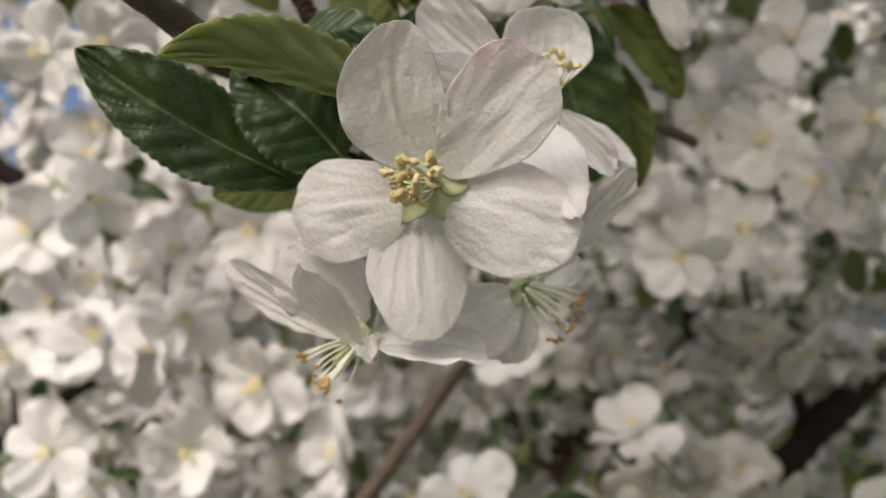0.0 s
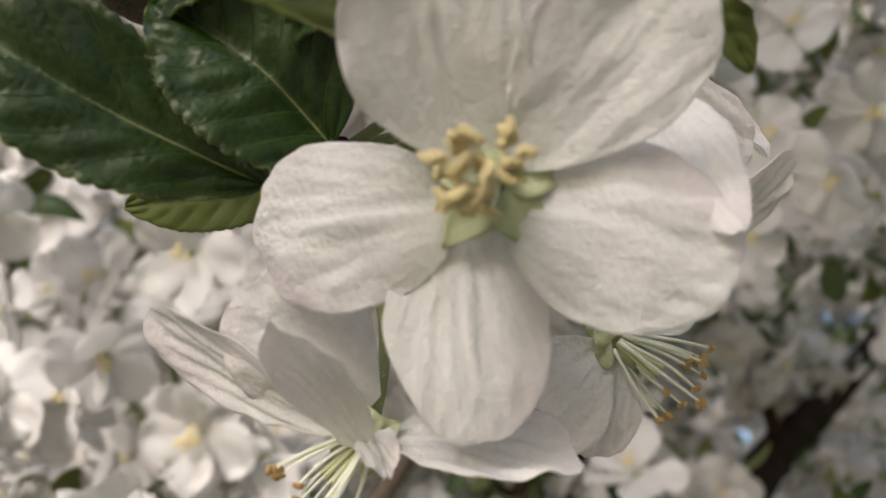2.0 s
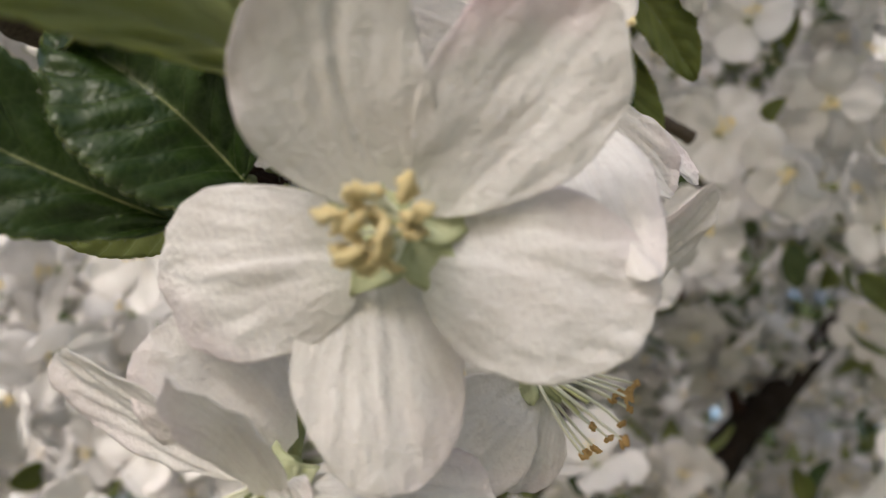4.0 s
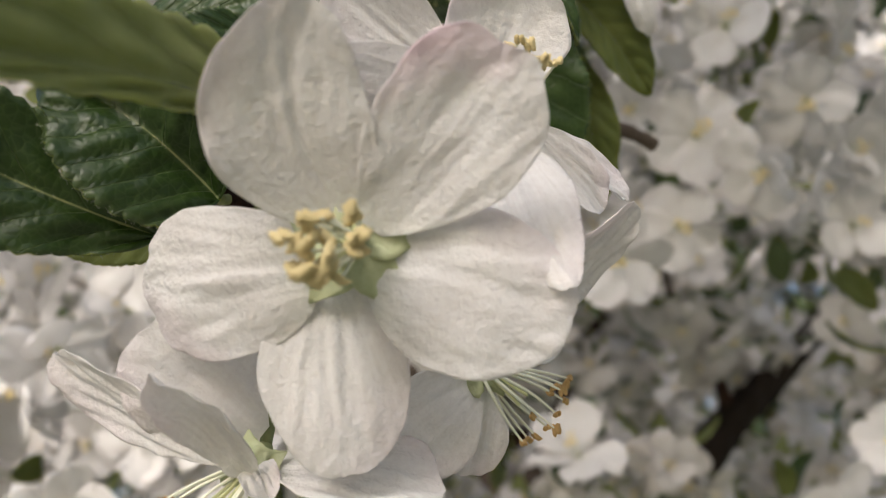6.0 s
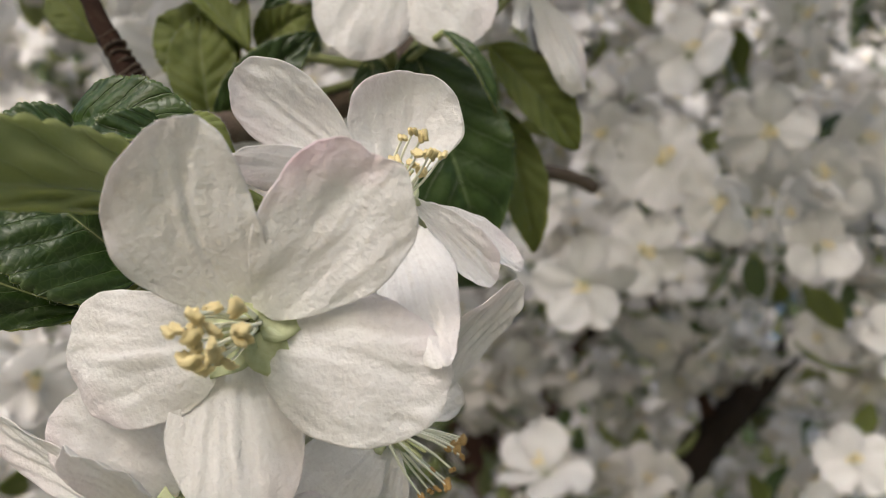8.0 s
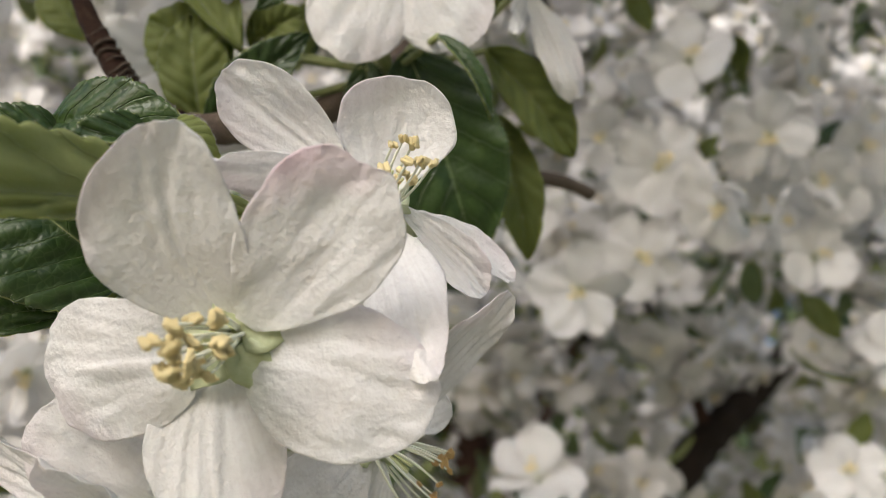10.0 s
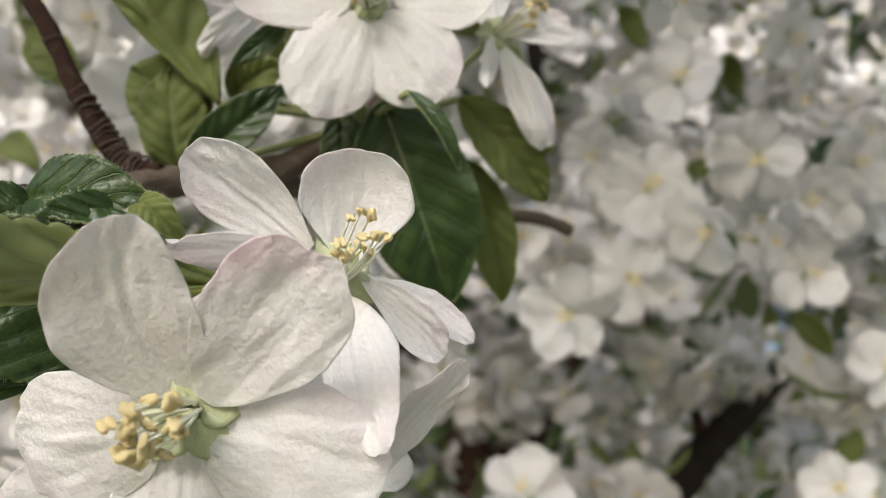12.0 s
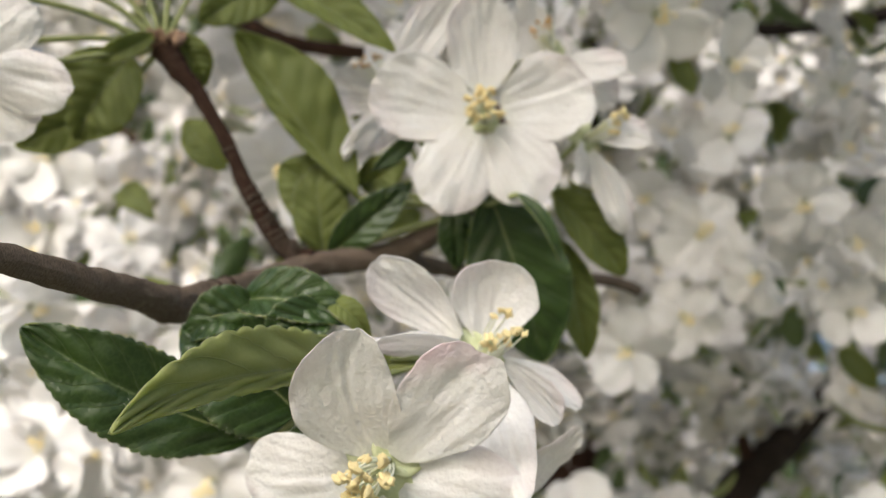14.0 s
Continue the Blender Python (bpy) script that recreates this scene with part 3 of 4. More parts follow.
blossom("white apple blossom in profile with a hanging petal", (15.0, 122.0, 24.0), (18.5, 115.3, 30.0), [
    (11.8, 121.0, 27.7, -2.4, 118.7, 39.8, 9.7, 15, -1, 1.2, 0.6, 1.05, 2.3, 0.0),
    (12.7, 121.5, 26.0, -2.6, 109.5, 29.0, 9.1, 58, -0.6, 1.0, 0.55, 1.05, 2.3, 0.0),
    (16.3, 123.0, 26.0, 18.2, 121.5, 39.9, 14.5, 0, -1.5, 2.2, 0.58, 1.05, 2.3, 0.0),
    (17.8, 123.0, 23.8, 32.2, 125.7, 14.9, 5.8, 46, 0.8, 1.0, 0.66, 1.05, 2.3, 0.0),
    (17.8, 122.0, 24.2, 28.0, 122.0, 13.6, 5.9, 15, 1.2, 1.0, 0.7, 1.05, 2.3, 0.0),
    (15.9, 119.5, 21.6, 19.3, 106.4, 5.9, 9.6, -12, 1.0, -1.2, 0.42, 0.8, 1.3, 0.0),
], 40, [(6, 132, 22), NODE], 14, False, 3.6, (), 2, asize=1.5)
blossom("drooping white apple blossom with brown ageing anthers", (-12.3, 120.0, -12.9), (-17.7, 116.5, -17.6), [
    (-13.3, 121.0, -12.4, -33.4, 124.7, -0.1, 7.7, 32, 1.0, 1.0, 0.6, 1.05, 2.3, 0.0),
    (-11.5, 119.0, -13.9, -19.2, 108.5, -0.8, 7.0, 25, -1.0, 1.2, 0.55, 1.05, 2.3, 0.0),
    (-11.2, 123.0, -9.9, -23.9, 121.0, 1.8, 14.7, 0, 1.0, -1.0, 0.55, 1.05, 2.3, 0.0),
    (-10.8, 121.0, -12.8, 7.8, 115.5, -14.9, 12.9, 66, 1.2, 1.0, 0.5, 1.05, 2.3, 0.0),
    (-12.3, 120.0, -12.4, -9.9, 116.0, -15.4, 4.1, 30, 1, 1, 0.5, 1.05, 2.3, 0.0),
], 20, [(-10, 127, -2), NODE], 16, True, 5.0, (), 4, asize=1.8, sep_len=2.8, ruffle=0.7)
blossom("white apple blossom seen from behind with brown-tipped stamens", (14.3, 124.0, -4.6), (20.7, 122.5, -9.9), [
    (15.9, 123.5, -4.1, 29.9, 116.8, 13.6, 6.3, -25, -1, 1, 0.66, 1.1, 2.3, 0.0),
    (13.7, 125.0, -5.3, 2.0, 121.0, -13.3, 11.7, 0, 1, 1, 0.55, 1.05, 2.3, 0.0),
    (14.6, 125.0, -6.4, 10.2, 126.0, -16.6, 8.7, 0, 1, 1, 0.55, 1.05, 2.3, 0.0),
    (14.6, 127.0, -2.4, 8.4, 128.0, 15.0, 15.4, 0, -1, 1, 0.55, 1.05, 2.3, 0.0),
    (17.3, 126.0, -3.7, 22.1, 127.0, 1.8, 9.3, 0, -1, 1, 0.55, 1.05, 2.3, 0.0),
], 60, [(4, 130, 6), NODE], 14, True, 5.4, (), 5, asize=1.8, sep_len=2.2, ruffle=0.7)
NODE_UP = (19.9, 172.0, 51.3)
blossom("fully open white apple blossom facing outward on the branch", (20.6, 157.0, 69.0), (20.0, 150.5, 71.2), [
    (20.7, 157.0, 74.5, 19.5, 153.0, 93.8, 15.0, 0, -1, 1.5, 0.52, 0.7, 2.3, 0.0),
    (17.7, 157.0, 70.4, -2.8, 155.0, 75.9, 18.4, 0, -0.8, 1.3, 0.52, 0.62, 2.3, 0.0),
    (24.3, 157.0, 71.0, 42.6, 155.0, 75.6, 18.2, 0, -0.8, 1.3, 0.52, 0.62, 2.3, 0.0),
    (19.1, 157.0, 67.1, 9.6, 154.0, 50.3, 16.6, 0, 1.0, -1.0, 0.52, 0.62, 2.3, 0.0),
    (22.3, 157.0, 67.1, 32.2, 154.0, 52.2, 16.6, 0, 1.0, -1.0, 0.52, 0.62, 2.3, 0.0),
], -90, [(18, 166, 60), NODE_UP], 24, False, 4.0, (), 6, sep_len=2.6, ruffle=0.65)
blossom("white apple blossom in profile beside an open one", (43.9, 165.0, 66.2), (50.7, 161.0, 70.7), [
    (45.5, 165.0, 66.4, 59.0, 166.0, 66.9, 9.0, 25, 1, 1, 0.55, 1.05, 2.3, 0.0),
    (44.7, 165.0, 64.1, 53.6, 166.3, 45.2, 8.3, 10, 1.5, -0.8, 0.55, 1.05, 2.3, 0.0),
    (42.9, 164.0, 65.4, 40.8, 160.0, 55.2, 4.1, 30, 1, -0.8, 0.5, 1.05, 2.3, 0.0),
    (43.7, 166.0, 67.2, 42.3, 170.0, 79.2, 8.9, 20, -1, 1, 0.55, 1.05, 2.3, 0.0),
], 30, [(34, 172, 58), NODE_UP], 12, False, 3.0, (), 7, sep_len=2.6, ruffle=0.7)
blossom("white apple blossom half hidden behind another", (38.5, 174.0, 87.3), (35.1, 170.0, 92.7), [
    (39.8, 174.0, 85.3, 54.9, 169.0, 83.0, 10.6, 30, -1, 1.2, 0.6, 1.05, 2.3, 0.0),
    (40.0, 175.0, 84.3, 54.5, 176.0, 76.2, 10.6, 10, 1, 1, 0.6, 1.05, 2.3, 0.0),
    (38.7, 175.0, 88.2, 44.2, 176.0, 89.8, 9.9, 0, -1, 1, 0.6, 1.05, 2.3, 0.0),
    (36.9, 173.0, 86.4, 26.7, 169.0, 96.1, 14.7, 0, -1, 1, 0.55, 1.05, 2.3, 0.0),
], 30, [(30, 178, 66), NODE_UP], 12, True, 3.4, (), 8, sep_len=2.6, ruffle=0.7)
blossom("white apple blossom half hidden beside dark leaves", (1.1, 174.0, 78.2), (-3.9, 170.0, 84.0), [
    (1.0, 174.0, 77.5, -12.4, 176.0, 80.6, 11.9, 0, -1, 1.5, 0.55, 1.05, 2.3, 0.0),
    (1.7, 173.0, 74.8, -9.3, 166.0, 62.5, 6.9, 35, 1, -0.8, 0.5, 1.05, 2.3, 0.0),
    (1.8, 174.0, 81.4, 15.4, 170.0, 100.2, 11.8, 0, -1, 1, 0.55, 1.05, 2.3, 0.0),
    (1.0, 175.0, 75.1, -4.4, 177.0, 66.4, 9.8, 0, 1, -1, 0.55, 1.05, 2.3, 0.0),
    (1.1, 176.0, 80.6, 1.3, 178.0, 94.3, 11.8, 0, -1, 1, 0.55, 1.05, 2.3, 0.0),
], 30, [(8, 178, 62), NODE_UP], 12, True, 3.4, (), 9, sep_len=2.6, ruffle=0.7)

# ---- near leaves ----
leaf("dark green glossy serrated apple leaf", (-21.5, 123.8, 12.3), (-53.3, 114.5, 31.3), 15.6, -8, 2, 14, 0, 23, 0, 11, [(-17, 126, 13), NODE], skew=0.95, late=1.0, notch=1.2, bow=-1.6)
leaf("dark green folded apple leaf with a hairy pale midrib", (-14.8, 123.0, 16.0), (-32.2, 122.5, 30.3), 19.4, -5, 2.5, 24, 0, 16, 0, 12, [NODE], late=0.72, bow=1.2)
leaf("olive green apple leaf seen from its pale underside", (7.1, 130.0, 22.5), (-29.6, 83.5, 28.2), 12.4, -10, -3, 6, 1, 19, 0, 13, [(0, 124, 24), NODE], skew=0.4, hook=-6.0, late=1.7, notch=2.2, lower=LEAF_LIT)
leaf("pale olive leaf underside below a dark leaf", (-17.8, 136.0, 15.5), (-44.0, 152.0, 12.8), 10.0, 20, 1, 10, 1, 18, 0, 14, [NODE])
leaf("curled green young leaf on the branch", (-19.4, 126.0, 31.4), (-32.2, 122.0, 28.0), 9.5, -30, 4, 24, 0, 18, 0, 15, [(-20, 134, 26)])
leaf("curled green young leaf on the branch", (-24.1, 126.0, 33.4), (-4.0, 119.0, 30.2), 10.5, 34, 4, 22, 0, 24, 0, 16)
leaf("dark green curled young leaf on the branch", (-8.4, 122.0, 32.4), (-18.5, 120.0, 25.0), 9.5, -15, 5, 26, 0, 20, 0, 17, [(-14, 134, 22)])
leaf("small curled yellow-green leaf tip", (-9.1, 121.0, 33.7), (-2.5, 118.5, 28.4), 4.3, 20, 3, 16, 1, 10, 0, 18)
leaf("broad dark green apple leaf behind the blossoms", (22.8, 166.0, 54.0), (34.7, 170.0, 16.6), 22.0, 0, 3, 10, 0, 34, 0, 21, [NODE_UP])
leaf("hanging olive apple leaf with a curled tip", (38.6, 172.0, 44.0), (46.0, 176.7, 16.2), 10.5, 15, 2, 16, 1, 30, 0, 22, [NODE_UP])
leaf("hanging olive green apple leaf", (37.0, 168.0, 54.7), (54.4, 173.0, 35.8), 12.2, 10, 2, 18, 1, 30, 0, 23, [NODE_UP])
leaf("narrow bright green curled young leaf", (26.4, 152.0, 52.9), (34.4, 150.0, 39.4), 3.9, 30, 2, 25, 0, 12, 0, 24, [NODE_UP])
leaf("long olive apple leaf with a pale midrib", (-6.4, 166.0, 53.7), (-32.2, 166.0, 89.1), 22.6, -10, -2, 8, 1, 36, 0, 25, [NODE_UP], skew=0.3, late=1.3)
leaf("olive apple leaf beside the spur", (-14.2, 170.0, 41.6), (-15.6, 172.0, 61.3), 12.6, 0, 2, 12, 1, 22, 0, 26, [NODE_UP])
leaf("dark green shaded apple leaf", (-12.5, 168.0, 41.5), (5.4, 166.0, 56.7), 9.3, 0, 2, 20, 0, 14, 0, 27, [NODE_UP])
leaf("small dark green leaf in shade", (15.3, 171.0, 53.2), (15.5, 172.0, 37.7), 8.7, 0, 1, 10, 0, 16, 0, 28, [NODE_UP])
leaf("small bright green crinkled young leaf", (6.3, 160.0, 66.3), (-2.7, 158.0, 58.7), 4.0, 15, 1, 15, 0, 10, 0, 29, [NODE_UP])
leaf("olive apple leaf with a sharp tip", (-28.2, 172.0, 104.5), (2.2, 160.0, 83.8), 10.4, 20, 2, 22, 1, 20, 0, 30, late=1.15)
leaf("rounded olive apple leaf", (-23.8, 176.0, 104.0), (-41.1, 172.0, 93.6), 12.8, 0, 2, 10, 1, 22, 0, 31)
TIP = (-46.3, 163.0, 86.1)
leaf("rounded olive leaf hanging from the spur", (-54.0, 166.0, 84.5), (-66.6, 170.0, 67.5), 18.9, 0, 3, 14, 1, 26, 0, 32, [TIP], late=0.8)
leaf("olive leaf lit from behind below the spur", (-60.8, 176.0, 76.8), (-84.6, 180.0, 67.6), 10.9, 20, 2, 14, 1, 26, 0, 33, [TIP])
leaf("narrow pale folded young leaf at the spur tip", (-47.4, 160.0, 87.4), (-58.8, 157.0, 80.8), 4.8, 20, 2, 20, 1, 10, 0, 34, [TIP])
leaf("pale green leaf at the spur tip", (-43.5, 165.0, 88.8), (-39.1, 168.0, 78.6), 9.7, 0, 2, 14, 1, 10, 0, 35, [TIP])
leaf("small green leaf behind the spur", (-41.5, 200.0, 64.0), (-52.7, 205.0, 77.4), 10.3, 0, 2, 14, 1, 10, 0, 36)
leaf("green leaf behind the open blossom", (-5.8, 176.0, 57.1), (4.7, 172.0, 62.4), 9.0, 0, 2, 14, 1, 12, 0, 37, [NODE_UP])
leaf("green leaf behind the near blossom", (-9.6, 175.0, 51.0), (-24.1, 178.0, 62.4), 15.5, 0, 2, 14, 1, 12, 0, 38)

# flower stalks and bud scales at the spur tip, and the petal that they carry
spur = root("flower_spur", TIP, "green flower stalks rising from brown bud scales", "flower stalk")
tp = np.asarray(TIP, float)
for k, (dx, dy, dz, r) in enumerate([(-31.1, -13.0, 7.2, 1), (-24.9, -13.0, -3.1, 1), (-14.9, -3.0, 15.5, 1), (-8.4, 5.0, 18.5, 1), (2.0, 2.0, 17.5, 1), (9.2, 7.0, 16.9, 1), (-18.6, -5.0, 11.2, 1)]):
    part("pedicel", tube("pedicel", [(0, 0, -1), (dx * 0.45, dy * 0.4, dz * 0.5 + 1.5), (dx, dy, dz)], [0.8, 0.6, 0.7], [STALK], 8, 6), spur)
for k in range(9):
    a = k * 2.4
    d = np.array((math.cos(a), math.sin(a) * 0.8, 0.35))
    grid, uv = petal_grid(d * 1.2 + (0, 0, -1.5), d * 4.6 + (0, 0, 1.0), 2.6, 0, 0.6, 0.6, 0.4, 60 + k, 8, 5, 0.2, 0.6)
    part("bud_scale", sheet("bud_scale", grid, uv, 0.35, [BUD]), spur)
blossom("soft white blossom at the edge of view", (-73.2, 138.0, 75.2), (-66.1, 128.0, 76.5), [
    (-71.3, 137.0, 74.5, -53.3, 133.0, 69.6, 11.2, 0, 1, -1, 0.55, 1.05, 2.3, 0.0),
    (-73.2, 138.0, 74.2, -60.9, 136.0, 63.4, 10.9, 0, 1, -1, 0.55, 1.05, 2.3, 0.0),
    (-73.2, 138.0, 76.2, -61.1, 137.0, 85.9, 11.9, 0, 1, -1, 0.55, 1.05, 2.3, 0.0),
], 30, [TIP], 10, False, 3.0, (), 10)

# ---- blossoms farther back in the crown ----
def far_petal(seed, nu, nv, thick):
    grid, uv = petal_grid((0, 0, 1.5), (0, -4.5, 21), 19, 0, 0.3, 0.5, 0.58, seed, nu, nv, 2.2)
    return sheet("petal", grid, uv, thick, [PETAL_FAR])


def tuft_mesh(seed):
    g = np.random.default_rng(seed)
    verts, faces, index = [], [], []
    for k in range(12):
        a, q = g.uniform(0, 6.28), math.sqrt(k / 12)
        tipp = np.array((math.cos(a) * 3.4 * q, -8.0 * g.uniform(0.8, 1.15), math.sin(a) * 3.4 * q))
        foot = np.array((math.cos(a) * q, -0.5, math.sin(a) * q))
        w = 0.2
        i = len(verts)
        verts += [foot + (w, 0, 0), foot - (w, 0, 0), foot + (0, 0, w), tipp]
        faces += [(i, i + 1, i + 3), (i + 1, i + 2, i + 3), (i + 2, i, i + 3)]
        index += [0, 0, 0]
        i = len(verts)
        s = 1.0
        verts += [tipp + np.array(o) * s for o in ((1, 0, 0), (-1, 0, 0), (0, 0.8, 0), (0, -0.8, 0), (0, 0, 0.8), (0, 0, -0.8))]
        for f in ((0, 2, 4), (2, 1, 4), (1, 3, 4), (3, 0, 4), (2, 0, 5), (1, 2, 5), (3, 1, 5), (0, 3, 5)):
            faces.append(tuple(i + q2 for q2 in f))
            index.append(1)
    return mesh_of("stamen_tuft", np.array(verts) * MM, faces, [FILAMENT, ANTHER], None, index)


def far_leaf_mesh(seed):
    grid, uv = leaf_grid(np.zeros(3), np.array((0, -6.0, 42)), 23, 0, 3, 14, 14, -6, seed, 15, 7)
    return sheet("blade", grid, uv, 0.35, [LEAF_TOP, LEAF_UNDER], seed % 2)


FAR_PETALS = [far_petal(s, 11, 9, 0.2) for s in (101, 102, 103, 104, 105, 106)]
TUFTS = [tuft_mesh(s) for s in (1, 2)]
CALYX = tube("receptacle", [(0, 5, 0), (0, 2, 0), (0, 0.3, 0)], [0.8, 1.9, 1.6], [STALK], 8, 3)
STEM = tube("pedicel", [(0, 4, 0), (1, 16, -4), (0, 28, -8)], [0.7, 0.6, 0.8], [STALK], 6, 4)


def proto(k):
    g = np.random.default_rng(k + 30)
    top = new("apple_blossom")
    tagged(top, "white apple blossom in the crown behind", "flower", "apple blossoms behind the near clusters")
    for j in range(5):
        m = Matrix.Rotation(2 * math.pi * j / 5 + g.normal() * 0.16, 4, "Y") @ Matrix.Rotation(g.normal() * 0.32 + 0.12 * (k % 3), 4, "X") @ Matrix.Rotation(g.normal() * 0.3, 4, "Z") @ Matrix.Scale(g.uniform(0.82, 1.08), 4)
        part("petal", FAR_PETALS[int(g.integers(6))], top, "", m)
    tagged(part("stamen_tuft", TUFTS[k % 2], top, "tuft of yellow stamens"), kind="stuff")
    part("receptacle", CALYX, top)
    part("pedicel", STEM, top)
    return top


PROTOS = [proto(k) for k in range(6)]
LEAF_MESHES = [far_leaf_mesh(s) for s in (1, 2, 3, 4)]
used = []


def facing(p, toward, spin, size):
    """Pose in the plan of a flower at p whose face looks along the given way."""
    q = Vector(toward).to_track_quat("-Y", "Z").to_matrix().to_4x4()
    return FRAME @ Matrix.Translation(Vector(p) * MM) @ q @ Matrix.Rotation(spin, 4, "Y") @ Matrix.Scale(size, 4)


def far_blossom(p, toward, spin, size, k):
    m = facing(p, toward, spin, 1.0)
    ob = PROTOS[k % 6] if k < 6 else copy_thing(PROTOS[k % 6], m)
    ob.matrix_basis = m
    ob.scale = (size, size, size)
    return ob


count = 0
for (p, size) in [
    ((289.6, 420.0, 66.1), 50),
    ((292.8, 440.0, 39.7), 50),
    ((338.2, 470.0, 51.4), 52),
    ((136.5, 329.0, 48.4), 52),
    ((91.9, 255.0, 122.2), 44),
    ((126.4, 275.0, 110.8), 36),
    ((190.4, 340.0, 62.2), 44),
    ((208.2, 376.0, 37.3), 46),
    ((216.3, 350.0, 43.8), 42),
    ((128.5, 330.0, 12.4), 44),
    ((96.8, 310.0, 0.7), 40),
    ((150.6, 330.0, 92.0), 40),
    ((242.2, 400.0, 127.0), 40),
    ((-154.8, 400.0, 33.5), 50),
    ((-124.7, 380.0, 4.0), 48),
    ((-211.7, 420.0, 38.3), 48),
    ((-102.1, 400.0, -16.3), 46),
    ((-163.6, 380.0, -9.8), 46),
    ((-79.6, 420.0, 1.2), 44),
    ((-201.4, 400.0, -25.0), 46),
    ((-180.0, 400.0, 19.2), 46),
    ((-160.1, 420.0, -0.4), 46),
    ((-132.3, 400.0, 49.9), 44),
    ((-146.7, 335.0, 42.9), 46),
    ((-78.0, 330.0, 10.8), 46),
    ((-108.2, 330.0, -25.4), 44),
    ((-146.9, 325.0, -41.5), 48),
    ((-77.8, 331.0, -56.9), 50),
    ((-128.2, 345.0, -49.2), 42),
    ((-178.6, 340.0, 8.8), 48),
    ((-165.9, 330.0, -83.0), 46),
    ((-104.8, 320.0, -80.6), 44),
    ((-43.1, 330.0, -83.3), 42),
    ((-141.3, 330.0, 55.9), 44),
    ((-141.4, 320.0, -35.9), 48),
    ((-121.7, 330.0, -39.0), 44),
    ((-75.4, 330.0, -52.4), 46),
    ((-32.7, 240.0, 68.5), 44),
]:
    far_blossom(p, (rng.normal() * 0.35, -1, rng.normal() * 0.35), rng.uniform(0, 6.28), size / 44.0, count)
    used.append(p)
    count += 1


def clusters(y0, y1, step, keep, extra=1.0):
    """Middles of flower clusters strewn over the crown between two distances ahead."""
    out = []
    ym = (y0 + y1) / 2
    nx, nz = int(0.80 * ym * 2 * extra / step), int(0.56 * ym * 2 * extra / step)
    for i in range(nx):
        for j in range(nz):
            x = (i + 0.5 - nx / 2) * step + rng.normal() * step * 0.27
            z = (j + 0.5 - nz / 2) * step + rng.normal() * step * 0.27 + ym * 0.04
            y = rng.uniform(y0, y1)
            if rng.uniform() < keep(x / ym, z / ym):
                out.append((x, y, z))
    return out


def near_limb(a, b):
    """True close to the line along which the dark limb shows between the blossoms."""
    p, q = np.array((0.381, -0.319)), np.array((0.563, -0.145))
    s = np.clip(np.dot((a, b) - p, q - p) / np.dot(q - p, q - p), 0, 1)
    return np.linalg.norm(p + (q - p) * s - (a, b)) < 0.06


def open_sky(a, b):
    return 0.28 if a < -0.38 and b > 0.12 else 1.0


def thin_top_left(a, b):
    if near_limb(a, b):
        return 0.1
    return 0.25 if a < -0.38 and b > 0.12 else 1.0


def spread_cluster(c, n, radius):
    for _ in range(n):
        d = unit(rng.normal(size=3) * (1, 0.8, 1) + (0, -0.75, 0))
        yield c + d * radius * rng.uniform(0.75, 1.1), unit(d + rng.normal(size=3) * 0.25 + (0, -0.3, 0))


leaves = 0


def far_leaf(p, way, spin, size, k):
    global leaves
    q = Vector(way).to_track_quat("Z", "Y").to_matrix().to_4x4()
    m = FRAME @ Matrix.Translation(Vector(p) * MM) @ q @ Matrix.Rotation(spin, 4, "Z")
    ob = new("leaf", LEAF_MESHES[k % 4])
    ob.matrix_world = m @ Matrix.Scale(size, 4)
    tagged(ob, "green apple leaf among the blossoms behind", "leaf", "leaves behind the near clusters")
    leaves += 1


for c in clusters(310, 450, 60, lambda a, b: 0.08 if near_limb(a, b) else 0.45 if a < -0.40 and b > 0.10 else 0.85):
    c = np.array(c)
    for p, way in spread_cluster(c, 4, 27):
        if min((np.linalg.norm(np.array(u) - p) for u in used), default=99) < 30:
            continue
        far_blossom(p, way, rng.uniform(0, 6.28), rng.uniform(0.85, 1.1), count)
        used.append(tuple(p))
        count += 1
    for _ in range(2):
        d = unit(rng.normal(size=3) * (1, 0.5, 1) + (0, 0.2, 0))
        far_leaf(c + d * 14 + (0, 14, 0), d, rng.uniform(0, 6.28), rng.uniform(0.5, 0.8), leaves)


# past these the blossoms and leaves can no longer be counted: two joined meshes
def joined(name, meshes, poses, mats, label, category):
    vs, fs, ix, uvs, n = [], [], [], [], 0
    cache = []
    for me in meshes:
        v = np.empty(len(me.vertices) * 3)
        me.vertices.foreach_get("co", v)
        l = np.array([p.vertices[:] for p in me.polygons], dtype=object)
        mi = [mats.index(me.materials[p.material_index]) for p in me.polygons]
        cache.append((v.reshape(-1, 3), l, mi))
    for k, m in poses:
        v, l, mi = cache[k]
        a = np.array(m)
        vs.append(v @ a[:3, :3].T + a[:3, 3])
        fs += [tuple(i + n for i in f) for f in l]
        ix += mi
        n += len(v)
    me = mesh_of(name, np.concatenate(vs), fs, mats, None, ix)
    return tagged(new(name, me), label, category, kind="stuff")


def thin_petal(seed, nu, nv):
    grid, uv = petal_grid((0, 0, 1.5), (0, -4.5, 21), 19, 0, 0.3, 0.5, 0.58, seed, nu, nv, 2.2)
    return sheet("petal", grid, uv, 0.3, [PETAL_CROWN])


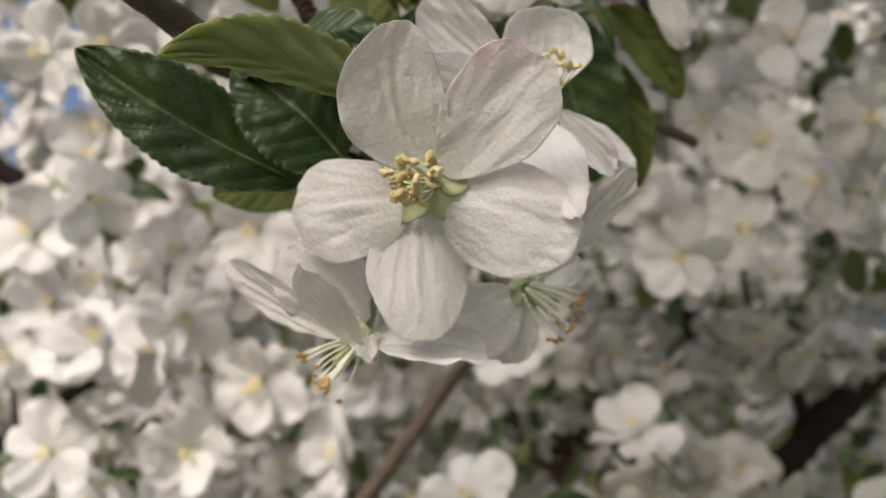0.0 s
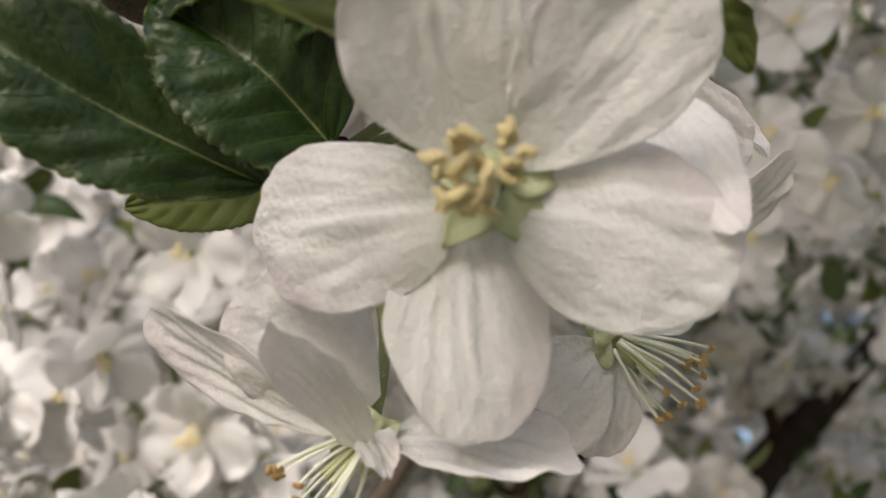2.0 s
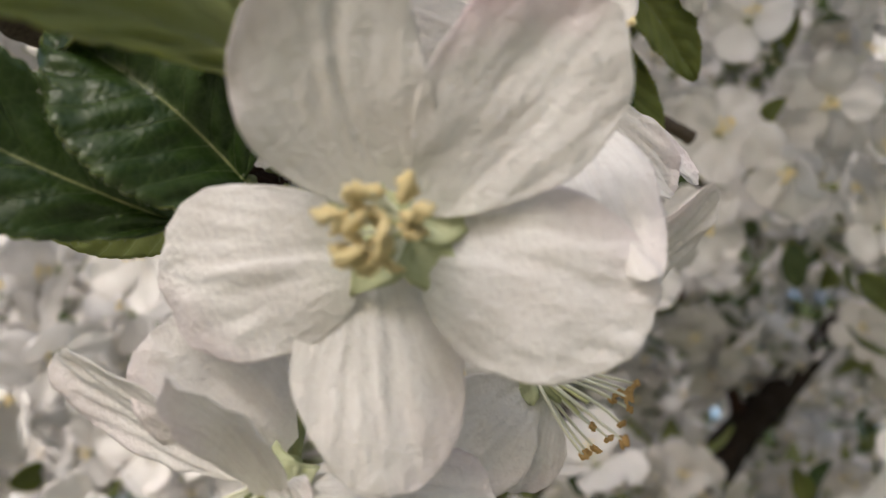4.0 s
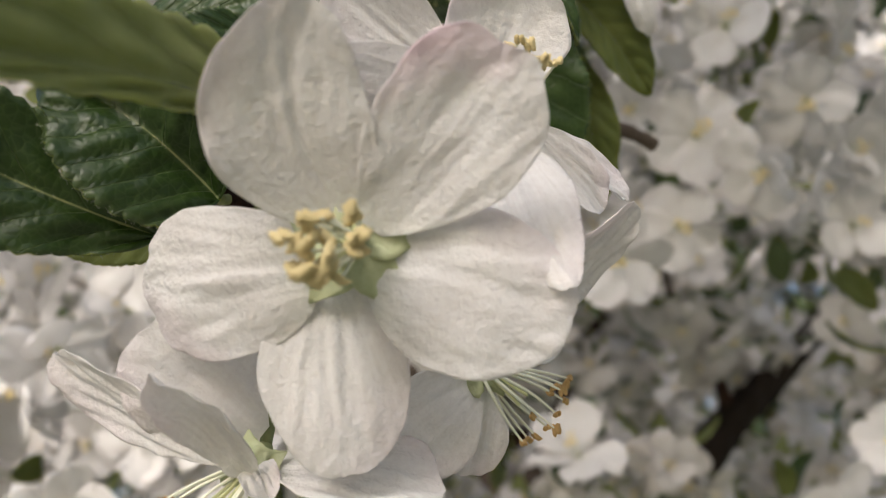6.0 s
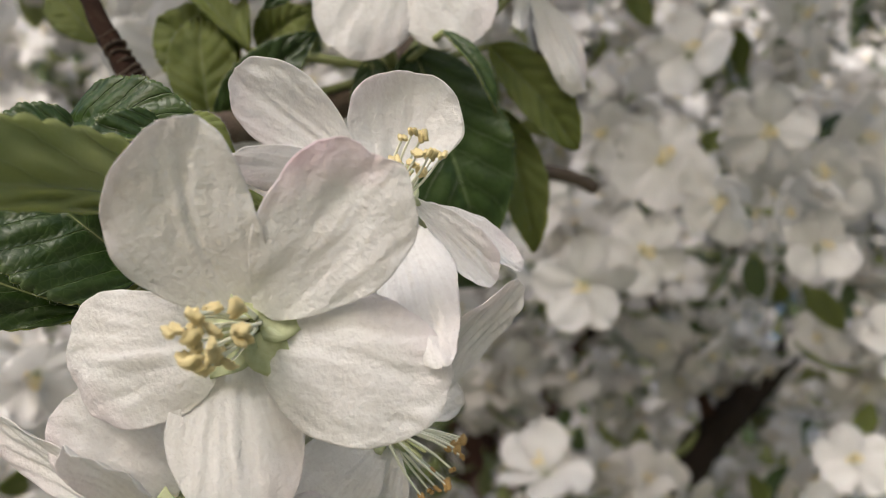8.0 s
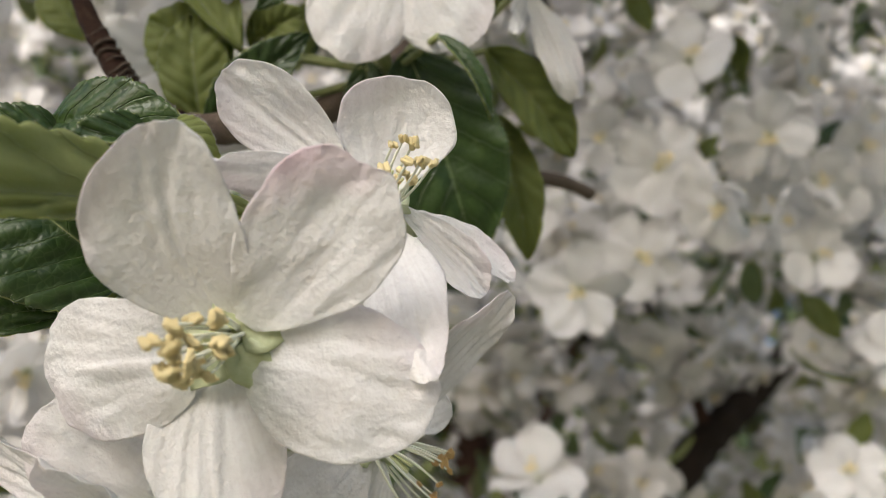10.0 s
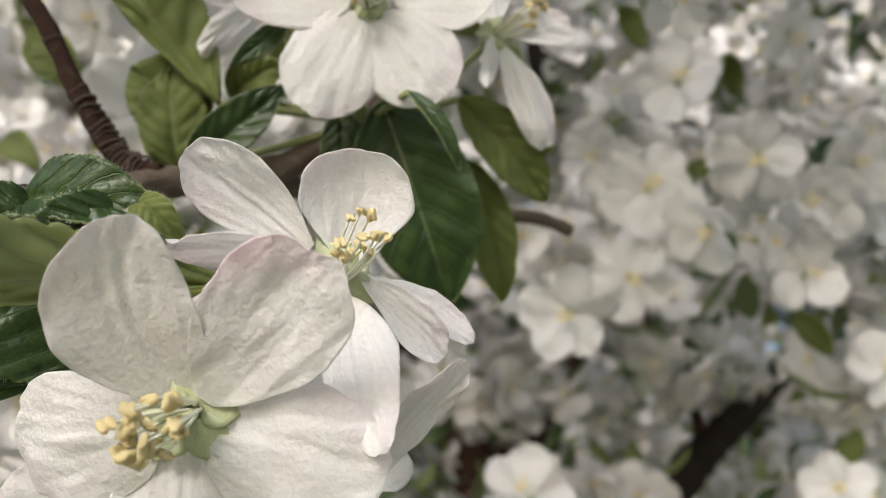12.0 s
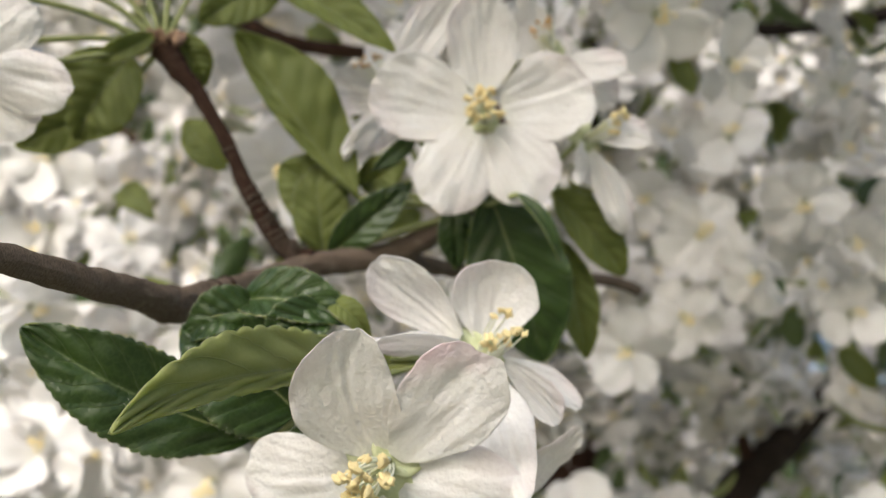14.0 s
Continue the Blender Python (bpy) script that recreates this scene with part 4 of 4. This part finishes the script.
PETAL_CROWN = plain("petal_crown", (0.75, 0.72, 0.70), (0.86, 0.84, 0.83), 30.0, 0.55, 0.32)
thin = [thin_petal(s, 6, 5) for s in (201, 202, 203)] + [thin_petal(s, 5, 3) for s in (204, 205, 206)]
LOW_LEAVES = []
for s in (5, 6, 7, 8):
    grid, uv = leaf_grid(np.zeros(3), np.array((0, -6.0, 42)), 24, 0, 3, 14, 0, -6, s, 6, 3)
    LOW_LEAVES.append(sheet("blade", grid, uv, 0.35, [LEAF_TOP, LEAF_UNDER], s % 2))
flower_poses, leaf_poses, tuft_poses = [], [], []


def strew(middles, n, radius, n_leaves, size, low=True, tufts=True):
    for c in middles:
        c = np.array(c)
        for p, way in spread_cluster(c, n, radius):
            m = facing(p, way, rng.uniform(0, 6.28), size * rng.uniform(0.85, 1.15))
            for j in range(5):
                flower_poses.append((int(rng.integers(3)) + 3 * low, m @ Matrix.Rotation(2 * math.pi * j / 5, 4, "Y") @ Matrix.Rotation(rng.normal() * 0.36, 4, "X") @ Matrix.Rotation(rng.normal() * 0.3, 4, "Z")))
            if tufts:
                tuft_poses.append((0, m))
        open_corner = c[0] < -0.36 * c[1] and c[2] > 0.10 * c[1]
        for _ in range(n_leaves // 5 if open_corner else n_leaves):
            d = unit(rng.normal(size=3))
            q = Vector(d).to_track_quat("Z", "Y").to_matrix().to_4x4()
            leaf_poses.append((int(rng.integers(4)) + 4 * low, FRAME @ Matrix.Translation(Vector(c + d * 16 * size + (0, 14, 0)) * MM) @ q @ Matrix.Scale(size * rng.uniform(0.55, 0.9), 4)))


strew(clusters(470, 760, 62, thin_top_left), 5, 30, 8, 1.0, False)
strew([c for c in clusters(480, 700, 70, lambda a, b: 0.7) if c[0] < -0.1 * c[1] and c[2] < 0.2 * c[1]], 5, 30, 1, 1.0, False)
strew(clusters(770, 1300, 82, open_sky), 6, 40, 10, 1.2, True)
strew([(-65, 900, -185), (-95, 905, -165), (-40, 890, -205), (630, 900, 0), (640, 910, 40), (622, 900, -200), (390, 900, -205), (-322, 900, 126)], 7, 40, 6, 1.2, True)
strew(clusters(1300, 2100, 130, open_sky), 8, 85, 14, 1.9, True, False)
strew(clusters(3200, 4200, 300, lambda a, b: 0.2 if a < -0.38 and b > 0.12 else 1.0), 9, 230, 24, 4.6, True, False)
strew(clusters(2100, 3200, 215, open_sky), 9, 160, 24, 3.2, True, False)
# unseen clusters added overhead to block the sun from the background on the right
over = [(x + rng.normal() * 20, y + rng.normal() * 20, z + rng.uniform(-35, 35)) for x in range(-170, 700, 90) for y in range(80, 440, 80) for z in (265, 345, 440) if z > 0.42 * y + 115]
strew(over, 3, 34, 2, 1.2, True, False)
# looser unseen clusters added above and behind the viewer to dim the near blossoms
shade_spray = [(x + rng.normal() * 15, y + rng.normal() * 15, 235 + rng.uniform(-20, 60)) for x in range(-205, -20, 75) for y in range(-95, 80, 75)]
strew(shade_spray, 4, 32, 1, 1.0, True, False)
joined("blossom_mass", thin, flower_poses, [PETAL_CROWN], "countless white apple blossoms filling the tree crown, with unseen shading clusters", "blossoms")
joined("stamen_mass", [TUFTS[0]], tuft_poses, [FILAMENT, ANTHER], "yellow stamens of the blossoms in the crown", "stamens")
joined("leaf_mass", LEAF_MESHES + LOW_LEAVES, leaf_poses, [LEAF_TOP, LEAF_UNDER], "green leaves scattered through the blossoming crown and its unseen shading clusters", "leaves")

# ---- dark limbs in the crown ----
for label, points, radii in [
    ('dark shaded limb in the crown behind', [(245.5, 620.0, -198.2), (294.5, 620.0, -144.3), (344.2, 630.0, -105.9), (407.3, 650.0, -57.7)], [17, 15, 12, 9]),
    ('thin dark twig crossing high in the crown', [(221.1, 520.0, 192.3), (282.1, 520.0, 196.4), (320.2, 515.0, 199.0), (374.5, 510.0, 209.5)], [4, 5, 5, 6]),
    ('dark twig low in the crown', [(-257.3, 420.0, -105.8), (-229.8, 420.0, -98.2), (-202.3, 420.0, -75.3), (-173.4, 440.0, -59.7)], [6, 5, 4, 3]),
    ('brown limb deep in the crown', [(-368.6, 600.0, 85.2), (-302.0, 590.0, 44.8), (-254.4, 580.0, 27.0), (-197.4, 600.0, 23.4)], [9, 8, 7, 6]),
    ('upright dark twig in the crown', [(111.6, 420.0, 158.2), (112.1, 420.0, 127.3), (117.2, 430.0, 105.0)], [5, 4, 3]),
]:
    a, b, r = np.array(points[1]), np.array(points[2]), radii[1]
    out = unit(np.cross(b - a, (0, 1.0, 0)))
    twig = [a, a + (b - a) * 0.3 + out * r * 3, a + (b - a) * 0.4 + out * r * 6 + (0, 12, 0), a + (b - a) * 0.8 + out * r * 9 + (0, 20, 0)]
    branch(label, [("limb", points, radii, BARK_SHADED, "", 0.25, 0.12), ("side_twig", twig, [r * 0.45, r * 0.3, r * 0.22, r * 0.12], BARK_RED, "thin dark side shoot", 0.2, 0.1)])


# ---- the trunk that carries the crown ----
def world_tube(name, points, radii, parent, label=""):
    o = parent.matrix_world.translation
    return part(name, tube(name, [(Vector(q) - o) * 1000 for q in points], [r * 1000 for r in radii], [BARK_RED if name == "limb" else BARK], 18, 10, 0.12, 5, 0.04), parent, label)


tree = new("apple_tree")
tree.matrix_world = Matrix.Translation((0.3, 1.75, 0))
tagged(tree, "old brown apple tree trunk with limbs rising into the blossom", "tree")
world_tube("trunk", [(0.3, 1.75, -0.05), (0.33, 1.73, 0.5), (0.27, 1.72, 1.1), (0.3, 1.7, 1.75)], [0.15, 0.12, 0.105, 0.09], tree, "furrowed grey-brown trunk")
for ends in (((0.3, 1.7, 1.7), (0.05, 1.6, 2.1), (-0.4, 1.7, 2.5), (-0.9, 1.9, 2.9)), ((0.3, 1.7, 1.7), (0.55, 1.6, 2.1), (0.9, 1.7, 2.5), (1.3, 1.9, 2.8)), ((0.3, 1.7, 1.7), (0.35, 2.0, 2.3), (0.4, 2.3, 2.8), (0.5, 2.5, 3.4))):
    world_tube("limb", ends, [0.065, 0.05, 0.035, 0.016], tree)
